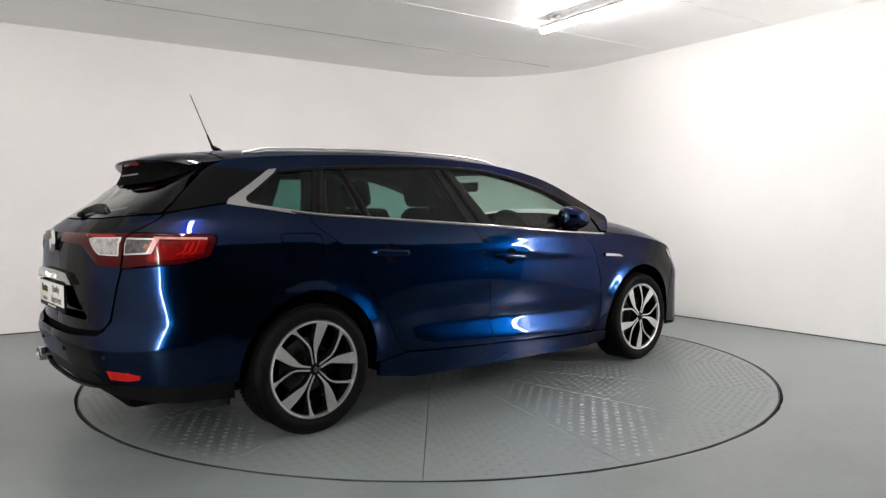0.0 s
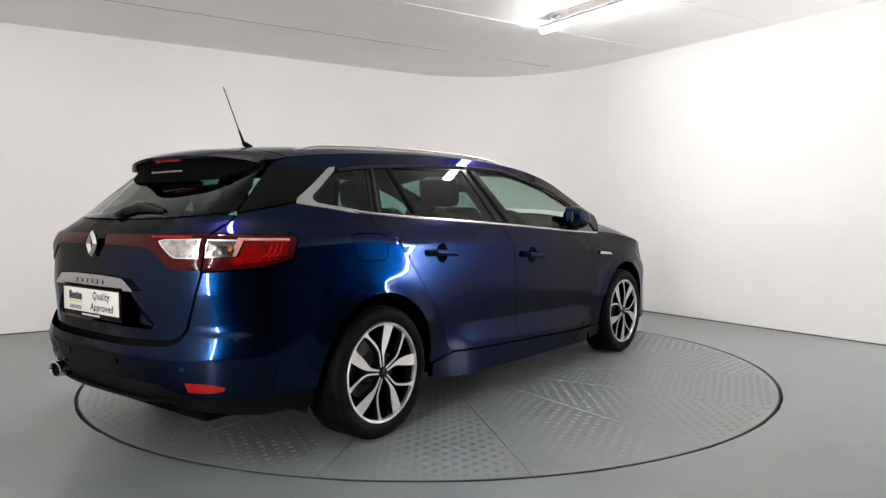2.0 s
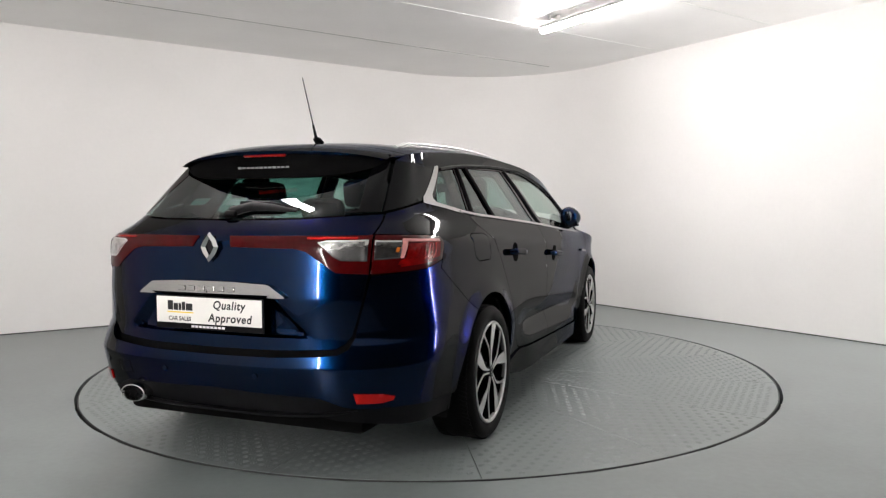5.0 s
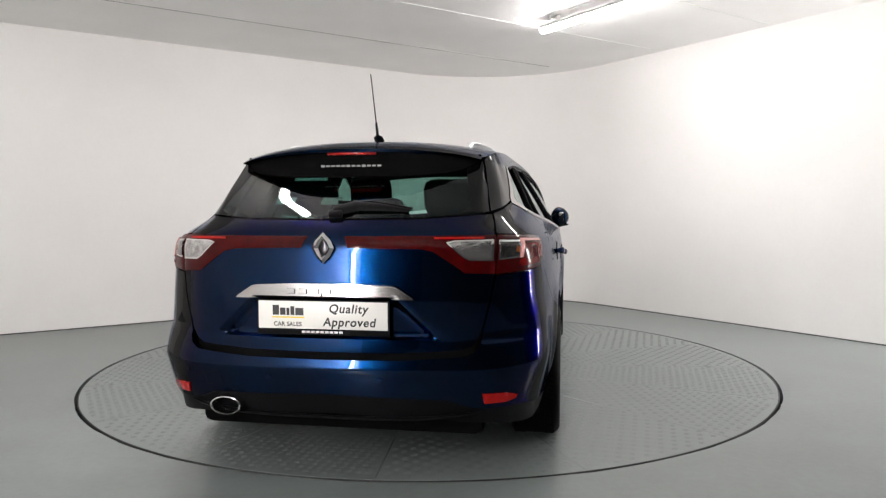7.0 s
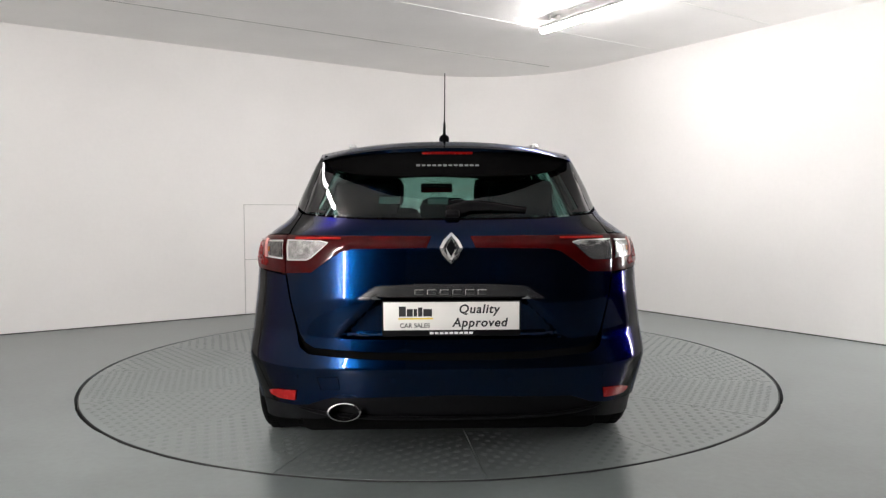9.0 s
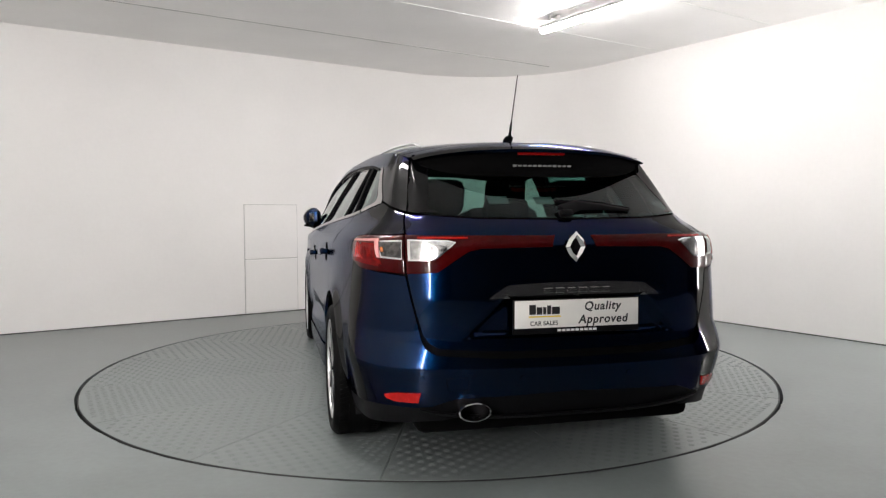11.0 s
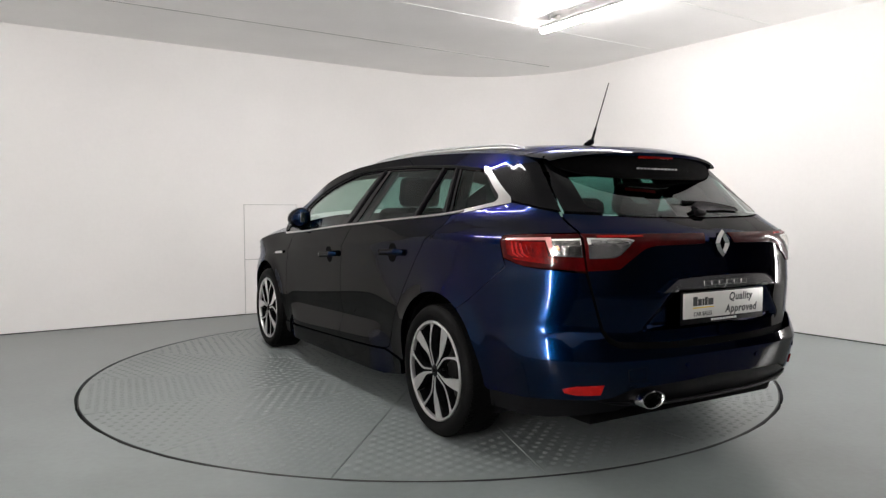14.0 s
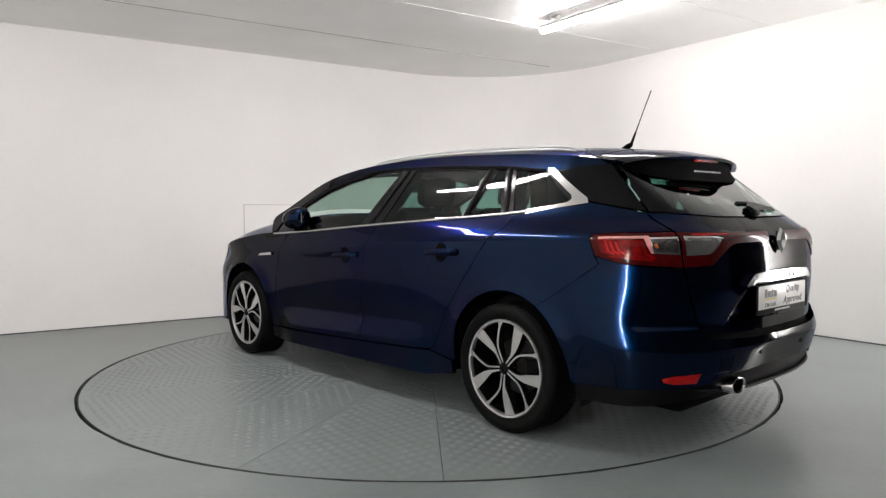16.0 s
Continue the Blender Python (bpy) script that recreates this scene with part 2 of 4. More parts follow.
floor = tagged(part("floor", slab("floor", -0.12, 0.0, RT + 0.014), M_FLOOR, smooth=30), "worn grey-green painted concrete floor", "floor", kind="structure")
pit = bmesh.new()
bmesh.ops.create_circle(pit, cap_ends=True, radius=RT + 0.08, segments=96, matrix=Matrix.Translation((0, 0, -0.1)))
tagged(part("pit_base", pit, M_RIM, smooth=0), "black gap around the turntable edge", "floor gap", kind="structure")
tagged(part("ceiling", slab("ceiling", ROOM_H, ROOM_H + 0.15), M_CEIL, smooth=0), "off-white boarded ceiling with long joints", "ceiling", kind="structure")
# thin dark mottled strip along the foot of the white wall
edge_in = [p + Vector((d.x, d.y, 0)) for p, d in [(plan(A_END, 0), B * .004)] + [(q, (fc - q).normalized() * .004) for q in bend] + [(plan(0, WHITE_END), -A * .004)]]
wall_strip("trim", edge_in, -0.010, 0.003, M_FLOOR_EDGE, "thin dark line where the wall meets the floor")

# ceiling joints every 1.24 m, running along a
for k, (jb, m_) in enumerate([(-0.02, M_JOINTG), (1.22, M_JOINTG), (2.46, M_JOINT), (3.70, M_JOINT), (4.94, M_JOINT), (6.18, M_JOINT), (7.42, M_JOINT)][1:]):
    w = 0.0035 if m_ is M_JOINTG else 0.008
    bm = boxed((A_END, -w, -0.004), (-0.02 if jb > FILLET else -0.45, w, 0.02), 0.0)
    ob = part("ceiling_trim", bm, m_, smooth=0)
    ob.matrix_world = Matrix.Translation(plan(0, jb, ROOM_H)) @ pose(0, 0, 0, 0, 0, math.degrees(math.atan2(A.y, A.x)))
    tagged(ob, "thin joint strip between ceiling boards", "trim", kind="structure")


def tube_mesh(L, r, z):
    """A round-ended opal tube along x."""
    bm = revolve([(0, 0), (r * .6, .004), (r * .92, .014), (r, .03), (r, L - .03), (r * .92, L - .014), (r * .6, L - .004), (0, L)], 24)
    bmesh.ops.transform(bm, matrix=Matrix.Translation((0, 0, z)) @ pose(0, 0, 0, 0, 0, -90), verts=bm.verts)
    return bm


def back_shell(L, r, z, arc):
    """The enamelled back that holds the tube from above."""
    bm = bmesh.new()
    cols = []
    for k in range(13):
        a = radians(90 - arc + 2 * arc * k / 12)
        cols.append([bm.verts.new((x, q * math.cos(a), z + q * math.sin(a))) for x, q in ((.012, r), (L - .012, r), (L - .012, r + .004), (.012, r + .004))])
    for p, q in zip(cols, cols[1:]):
        for k in range(4):
            bm.faces.new((p[k], p[(k + 1) % 4], q[(k + 1) % 4], q[k]))
    bm.faces.new(cols[0])
    bm.faces.new(cols[-1][::-1])
    bmesh.ops.recalc_face_normals(bm, faces=bm.faces)
    return bm


def batten(ba, bb):
    L, r, z = BATTEN_LEN, .035, -.085
    t = thing("ceiling_light", Matrix.Translation(plan(ba, bb, ROOM_H)) @ pose(0, 0, 0, 0, 0, TURN_B), "lit opal tube batten on clips under the ceiling", "ceiling light", "battens on the ceiling")
    part("tube", tube_mesh(L, r, z), M_TUBE, t, "glowing white opal tube")
    part("housing", back_shell(L, r + .002, z, 84), M_BATTEN, t, "white enamel back of the batten")
    part("conduit", sweep([(.42, -.075, -.014), (L * .6, -.075, -.014), (L, -.075, -.014)], .016, .016, n=8), M_BATTEN, t, "thin cable conduit beside the batten")
    for x in (0.20, L - 0.20):
        clip = part("clip", boxed((x - 0.022, -0.082, -0.050), (x + 0.022, -0.020, -0.036), 0.003), M_BATTEN, t)
        part("bracket", boxed((x - 0.022, -0.084, -0.050), (x + 0.022, -0.070, -0.001), 0.003), M_BATTEN, clip)
        part("hanger", boxed((x - 0.018, -0.020, -0.052), (x + 0.018, 0.020, -0.001), 0.003), M_BATTEN, clip)
    return t


first = batten(*BATTENS[0])
for ba, bb in BATTENS[1:]:
    copy_thing(first, Matrix.Translation(plan(ba, bb, ROOM_H)) @ pose(0, 0, 0, 0, 0, TURN_B))


def wall_batten(at, r):
    """An upright tube: its foot at the origin, the wall behind it at +z of the tube's own frame."""
    L = WALL_LIGHT_LEN
    t = thing("wall_light", at, "lit upright tube batten at the end of the white wall", "wall light", "upright battens")
    part("tube", tube_mesh(L, r, -.058), M_STRIP, t, "glowing white tube")
    part("housing", boxed((.01, -.03, -.034), (L - .01, .03, -.001), .006), M_BATTEN, t)
    for x in (.02, L - .02):
        part("end_cap", boxed((x - .018, -.026, -.084), (x + .018, .026, -.03), .006), M_BATTEN, t)
    return t


UPRIGHT = Matrix(((0, 0, 1, 0), (0, 1, 0, 0), (1, 0, 0, 0), (0, 0, 0, 1)))  # x up, z into the wall
turn_east = Matrix.Rotation(math.atan2(A.y, A.x), 4, "Z")
turn_west = Matrix.Rotation(math.atan2(A.y, A.x) + math.pi, 4, "Z")
wall_batten(Matrix.Translation(plan(0, EAST_LIGHT_B, .45)) @ turn_east @ UPRIGHT, .020)
wall_batten(Matrix.Translation(plan(A_END, WEST_LIGHT_B, .45)) @ turn_west @ UPRIGHT, .020)

# flush hatch panels in the white wall
TURN_A = math.degrees(math.atan2(A.y, A.x))
for z0, z1 in ((0.012, 0.585), (0.595, 1.171)):
    ob = part("wall_hatch", boxed((-3.66, -0.010, z0), (-3.075, 0.004, z1), 0.003), M_WALL, smooth=0)
    ob.matrix_world = Matrix.Translation(CORNER) @ pose(0, 0, 0, 0, 0, TURN_A)
    tagged(ob, "white flush access panel in the white wall", "wall panel", "hatch panels")
    fr = part("wall_seam", boxed((-3.667, -0.0055, z0 - 0.006), (-3.069, 0.003, z1 + 0.006)), M_SEAM, smooth=0)
    fr.matrix_world = ob.matrix_world
    tagged(fr, "thin grey seam round an access panel", "trim", kind="structure")

# ---- turntable ----
SECTORS, R_IN = 16, 0.62
table = thing("turntable", pose(0, 0, 0), "round steel turntable of painted chequer plates set in the floor", "turntable")
rim = revolve([(RT - 0.005, -0.07), (RT - 0.005, -0.001), (RT - 0.002, -0.001), (RT, -0.003), (RT, -0.07), (RT - 0.005, -0.07)], 160, "z")
part("edge_ring", rim, M_RIM, table, "thin black rubbed edge ring")


def sector_mesh():
    bm = bmesh.new()
    h = math.pi / SECTORS
    top, nr, na = [], 6, 12
    for j in range(na + 1):
        a = -h + 2 * h * j / na
        row = []
        for i in range(nr + 1):
            r = R_IN + 0.003 + (RT - 0.007 - R_IN - 0.003) * i / nr
            inset = 0.002 / r
            aa = max(-h + inset, min(h - inset, a))
            row.append((r * math.cos(aa), r * math.sin(aa)))
        top.append(row)
    vt = [[bm.verts.new((x, y, 0.0)) for x, y in row] for row in top]
    vb = [[bm.verts.new((x, y, -0.012)) for x, y in row] for row in top]
    for j in range(na):
        for i in range(nr):
            bm.faces.new((vt[j][i], vt[j][i + 1], vt[j + 1][i + 1], vt[j + 1][i]))
    loop = [(0, i) for i in range(nr + 1)] + [(j, nr) for j in range(1, na + 1)] + [(na, i) for i in range(nr - 1, -1, -1)] + [(j, 0) for j in range(na - 1, 0, -1)]
    for k in range(len(loop)):
        (a0, b0), (a1, b1) = loop[k], loop[(k + 1) % len(loop)]
        bm.faces.new((vt[a1][b1], vt[a0][b0], vb[a0][b0], vb[a1][b1]))
    return finish(bm, "plate", M_PLATE, 0)


def tread(inside, pitch=0.0435, H=0.0007):
    """Raised five-bar tread: each cell holds five short ridges, turned this way and that from cell to cell."""
    vs, fs = [], []
    n = int(RT / pitch) + 2
    L, W, gap = .0165, .0021, .0066
    c = math.sqrt(0.5)
    for i in range(-n, n):
        for j in range(-n, n):
            x, y = i * pitch, j * pitch
            if not inside(x, y):
                continue
            sgn = 1 if (i + j) % 2 else -1
            for b in range(-2, 3):
                h = L * (1 - .12 * abs(b))
                ox, oy = x - sgn * c * b * gap, y + c * b * gap
                k = len(vs)
                for p, q, z in ((1, 0, 0), (.6, 1, 0), (-.6, 1, 0), (-1, 0, 0), (-.6, -1, 0), (.6, -1, 0), (.62, 0, H), (-.62, 0, H)):
                    vs.append((ox + c * p * h - sgn * c * q * W, oy + sgn * c * p * h + c * q * W, z + .0002))
                fs += [(k, k + 1, k + 6), (k + 1, k + 2, k + 7, k + 6), (k + 2, k + 3, k + 7), (k + 3, k + 4, k + 7), (k + 4, k + 5, k + 6, k + 7), (k + 5, k, k + 6)]
    me = bpy.data.meshes.new("tread_pattern")
    me.from_pydata(vs, [], fs)
    me.materials.append(M_PLATE)
    return me


sm = sector_mesh()
hs = math.pi / SECTORS
tm = tread(lambda x, y: x > 0 and R_IN + 0.03 < math.hypot(x, y) < RT - 0.04 and abs(math.atan2(y, x)) < hs - 0.022 / max(0.2, math.hypot(x, y)))
for k in range(SECTORS):
    ob = new("plate", sm)
    ob.parent = table
    ob.matrix_local = pose(0, 0, 0, 0, 0, 16.25 + 22.5 * k)
    tr_ = new("tread_pattern", tm)
    tr_.parent = ob
    tagged(tr_, kind="stuff")
bm = bmesh.new()
bmesh.ops.create_cone(bm, cap_ends=True, segments=64, radius1=R_IN, radius2=R_IN, depth=0.012, matrix=Matrix.Translation((0, 0, -0.006)))
hubp = part("centre_plate", bm, M_PLATE, table, smooth=0)
tr_ = new("tread_pattern", tread(lambda x, y: math.hypot(x, y) < R_IN - 0.03))
tr_.parent = hubp
tagged(tr_, kind="stuff")

# ---- the estate car: x forward from the rear axle, y to its left, z up from the plates ----
car = thing("estate_car", pose(0, 0, 0), "dark metallic blue five-door estate car parked on the turntable", "car")

U_KNOTS = np.array([-1.54, -1.19, -0.99, -0.86, -0.72, -0.46, -0.2, 0.3, 1.2, 2.0, 2.5, 2.95, 3.25, 3.5, 3.8, 4.25])
FRONT_LOW = [(2.95, .865), (3.25, .80), (3.45, .68), (3.58, .42), (3.63, 0)]
FRONT_MID = [(2.95, .845), (3.22, .77), (3.42, .65), (3.55, .40), (3.60, 0)]
FRONT_TOP = [(2.95, .76), (3.15, .68), (3.3, .57), (3.4, .36), (3.45, 0)]


def ring_row(z, rear, widths, front):
    pts = [(rear[0], 0), (rear[1], .35), (rear[2], .545), rear[3], rear[4], rear[5]]
    pts += [(x, w) for x, w in zip((-0.2, .3, 1.2, 2.0, 2.5), widths)] + front
    return z, pts


ROWS = [
    ring_row(.16, (-.90, -.885, -.845, (-.795, .635), (-.69, .735), (-.46, .785)), (.82, .832, .832, .834, .835), FRONT_LOW),
    ring_row(.34, (-.955, -.94, -.90, (-.85, .645), (-.735, .755), (-.46, .825)), (.858, .852, .842, .846, .86), FRONT_LOW),
    ring_row(.50, (-.965, -.95, -.905, (-.85, .65), (-.735, .775), (-.46, .846)), (.868, .868, .862, .866, .875), FRONT_LOW),
    ring_row(.62, (-.962, -.948, -.90, (-.84, .647), (-.725, .770), (-.46, .843)), (.862, .868, .868, .87, .876), FRONT_LOW),
    ring_row(.76, (-.957, -.943, -.895, (-.83, .645), (-.715, .757), (-.46, .830)), (.85, .863, .871, .873, .872), FRONT_MID),
    ring_row(.90, (-.948, -.933, -.885, (-.82, .643), (-.708, .748), (-.46, .815)), (.835, .852, .866, .868, .852), FRONT_MID),
    ring_row(.985, (-.925, -.91, -.862, (-.80, .637), (-.695, .722), (-.46, .785)), (.806, .82, .84, .836, .80), FRONT_TOP),
    ring_row(1.07, (-.82, -.808, -.735, (-.655, .605), (-.58, .648), (-.42, .690)), (.722, .755, .79, .785, .74), FRONT_TOP),
    ring_row(1.20, (-.622, -.612, -.570, (-.53, .572), (-.47, .607), (-.36, .637)), (.66, .69, .72, .71, .66), FRONT_TOP),
    ring_row(1.32, (-.455, -.448, -.418, (-.405, .542), (-.36, .57), (-.27, .592)), (.607, .627, .648, .636, .58), FRONT_TOP),
    ring_row(1.43, (-.33, -.325, -.305, (-.30, .485), (-.26, .51), (-.18, .53)), (.545, .562, .58, .565, .51), FRONT_TOP),
]
Z_KNOTS = np.array([r[0] for r in ROWS])


def spline_second(x, y):
    """Second derivatives of a natural cubic spline through columns of y."""
    n = len(x)
    h = np.diff(x)
    m = np.zeros((n, n))
    rhs = np.zeros_like(y)
    m[0, 0] = m[-1, -1] = 1
    for i in range(1, n - 1):
        m[i, i - 1], m[i, i], m[i, i + 1] = h[i - 1], 2 * (h[i - 1] + h[i]), h[i]
        rhs[i] = 6 * ((y[i + 1] - y[i]) / h[i] - (y[i] - y[i - 1]) / h[i - 1])
    return np.linalg.solve(m, rhs)


GRID = np.array([r[1] for r in ROWS])
SECOND = spline_second(U_KNOTS, np.swapaxes(GRID, 0, 1).reshape(len(U_KNOTS), -1)).reshape(len(U_KNOTS), len(ROWS), 2)


def table_at(xs, ys):
    """A smooth curve y(x) through a few points (Hermite)."""
    xs, ys = np.array(xs, float), np.array(ys, float)
    d = np.gradient(ys, xs)

    def f(x):
        x = min(max(x, xs[0]), xs[-1])
        i = min(max(int(np.searchsorted(xs, x)) - 1, 0), len(xs) - 2)
        h = xs[i + 1] - xs[i]
        t = (x - xs[i]) / h
        return float((1 + 2 * t) * (1 - t) ** 2 * ys[i] + t * (1 - t) ** 2 * h * d[i] + t * t * (3 - 2 * t) * ys[i + 1] + t * t * (t - 1) * h * d[i + 1])
    return f


belt = table_at([-.36, .098, .4, 1.116, 1.93, 2.28], [1.132, 1.072, 1.052, 1.006, .950, .930])
wtop = table_at([-.12, .15, .42, 1.07, 1.351, 1.552, 1.821, 2.081, 2.26], [1.288, 1.319, 1.336, 1.355, 1.345, 1.304, 1.228, 1.127, 1.04])
edge_z = table_at([-.45, -.31, 0, .33, .71, 1.14, 1.53, 1.91, 2.24, 2.45, 2.62], [1.315, 1.345, 1.378, 1.398, 1.41, 1.403, 1.369, 1.288, 1.160, 1.055, .965])
hood_z = table_at([2.28, 2.574, 2.856, 3.0, 3.2, 3.42], [.948, .922, .881, .856, .81, .73])
crown_z = table_at([-.6, -.30, -.13, .3, .9, 1.4, 1.72, 2.62], [1.352, 1.412, 1.430, 1.452, 1.460, 1.44, 1.395, 1.060])
shoulder = table_at([-.6, .05, .49, 1.1, 1.87, 2.3, 3.0], [.955, .952, .925, .887, .825, .80, .76])


def sig(v):
    return 1 / (1 + math.exp(-max(-40, min(40, v))))


def body_raw(u, z):
    i = min(max(int(np.searchsorted(U_KNOTS, u)) - 1, 0), len(U_KNOTS) - 2)
    h = U_KNOTS[i + 1] - U_KNOTS[i]
    b = (u - U_KNOTS[i]) / h
    a = 1 - b
    c = a * GRID[:, i] + b * GRID[:, i + 1] + ((a ** 3 - a) * SECOND[i] + (b ** 3 - b) * SECOND[i + 1]) * h * h / 6
    j = min(max(int(np.searchsorted(Z_KNOTS, z)) - 1, 0), len(Z_KNOTS) - 2)
    hz = Z_KNOTS[j + 1] - Z_KNOTS[j]
    t = (z - Z_KNOTS[j]) / hz

    def slope(k):
        if k in (0, len(Z_KNOTS) - 1):
            q = 0 if k == 0 else k - 1
            return (c[q + 1] - c[q]) / (Z_KNOTS[q + 1] - Z_KNOTS[q])
        return (c[k + 1] - c[k - 1]) / (Z_KNOTS[k + 1] - Z_KNOTS[k - 1])
    p = (1 + 2 * t) * (1 - t) ** 2 * c[j] + t * (1 - t) ** 2 * hz * slope(j) + t * t * (3 - 2 * t) * c[j + 1] + t * t * (t - 1) * hz * slope(j + 1)
    return float(p[0]), float(p[1])


def body(u, z, feat=True, off=0.0):
    """The body's skin: the point at u along the waist and z up, with its creases, pushed out by off."""
    x, y = body_raw(u, z)
    e = 1e-3
    x1, y1 = body_raw(u + e, z)
    x2, y2 = body_raw(u, z + e)
    n = Vector(((x1 - x) / e, (y1 - y) / e, 0)).cross(Vector(((x2 - x) / e, (y2 - y) / e, 1)))
    n = -n.normalized() if n.dot(Vector((x - 1.3, y, 0))) < 0 else n.normalized()
    d = off
    if feat:
        if u > -.6:
            s = shoulder(x)
            fade = sig((u + .5) / .06) * sig((2.6 - u) / .12)
            d += fade * (0.008 * math.exp(-((z - s) / .03) ** 2) if z < s else 0.008 * math.exp(-((z - s) / .018) ** 2))
            zl = .475 - .035 * (x - .6)
            d += (.032 * min(max((zl - z) / .11, 0.0), 1.0) - .016 * math.exp(-abs(z - zl) / .08)) * sig((x - .62) / .06) * sig((2.14 - x) / .04)
            for ax in (0.0, 2.712):
                r = math.hypot(x - ax, z - .325)
                d += 0.016 * math.exp(-((r - .37) / .05) ** 2) * sig((z - .42) / .06)
        if u < -.25:
            f = sig((-.62 - u) / .06)
            band = min(max((.600 - z) / .110, 0.0), 1.0)
            d += f * (0.010 * sig((.600 - z) / .003) * (.35 + .65 * sig((-.8 - u) / .06)) + .027 * band )
            d -= sig((-.66 - u) / .10) * .24 * max(0.0, .490 - z) * sig((z - .2) / .05)
    if u < -.55 and z < .757:
        d -= .10 * min(.157, .757 - z) * sig((-.66 - u) / .03)
    if not feat and u < -.8 and .58 < z < .79:
        w = .272 + (.757 - z) * 1.06
        d -= .024 * sig((.7585 - z) / .0022) * sig((z - .611) / .0022) * sig((w - y) / .006)
    return Vector((x, y, z)) + n * d


def u_at_y(y, z):
    lo, hi = U_KNOTS[0], -0.3
    for _ in range(40):
        m = (lo + hi) / 2
        lo, hi = (m, hi) if body_raw(m, z)[1] < y else (lo, m)
    return (lo + hi) / 2


def u_at_x(x, z):
    lo, hi = -1.2, 3.7
    for _ in range(40):
        m = (lo + hi) / 2
        lo, hi = (m, hi) if body_raw(m, z)[0] < x else (lo, m)
    return (lo + hi) / 2


def uz(p):
    """A plan point ('y', y, z) on the rear, ('x', x, z) on the side or (u, z)."""
    if p[0] == "y":
        return (U_KNOTS[0] if p[1] == 0 else u_at_y(p[1], p[2])), p[2]
    if p[0] == "x":
        return u_at_x(p[1], p[2]), p[2]
    return p


def X(*pts):
    return [("x", x, z) for x, z in pts]


def Y(*pts):
    return [("y", y, z) for y, z in pts]


def arch(cx, a0, a1, r=.375, n=22, cz=.325):
    return X(*[(cx + r * math.cos(radians(a0 + (a1 - a0) * i / n)), cz + r * math.sin(radians(a0 + (a1 - a0) * i / n))) for i in range(n + 1)])


def curve(f, x0, x1, n=14, dz=0.0):
    return X(*[(x0 + (x1 - x0) * i / n, f(x0 + (x1 - x0) * i / n) + dz) for i in range(n + 1)])


def dense(loop, step):
    out = []
    for i, p in enumerate(loop):
        q = loop[(i + 1) % len(loop)]
        k = max(1, int(math.hypot(q[0] - p[0], q[1] - p[1]) / step))
        out += [(p[0] + (q[0] - p[0]) * j / k, p[1] + (q[1] - p[1]) * j / k) for j in range(k)]
    return out


def in_poly(px, py, loop):
    c = False
    for i in range(len(loop)):
        (x0, y0), (x1, y1) = loop[i - 1], loop[i]
        if (y0 > py) != (y1 > py) and px < (x1 - x0) * (py - y0) / (y1 - y0) + x0:
            c = not c
    return c


def shrink(loop, d):
    """The loop moved inwards by d."""
    n = len(loop)
    area = sum(loop[i - 1][0] * loop[i][1] - loop[i][0] * loop[i - 1][1] for i in range(n))
    s = 1 if area > 0 else -1
    out = []
    for i in range(n):
        a, b, c = loop[i - 1], loop[i], loop[(i + 1) % n]
        d1 = Vector((b[0] - a[0], b[1] - a[1])).normalized()
        d2 = Vector((c[0] - b[0], c[1] - b[1])).normalized()
        t = (d1 + d2)
        t = t.normalized() if t.length > 1e-6 else d1
        nn = Vector((-t.y, t.x)) * s
        k = d / max(0.4, nn.dot(Vector((-d1.y, d1.x)) * s))
        out.append((b[0] + nn.x * k, b[1] + nn.y * k))
    return out


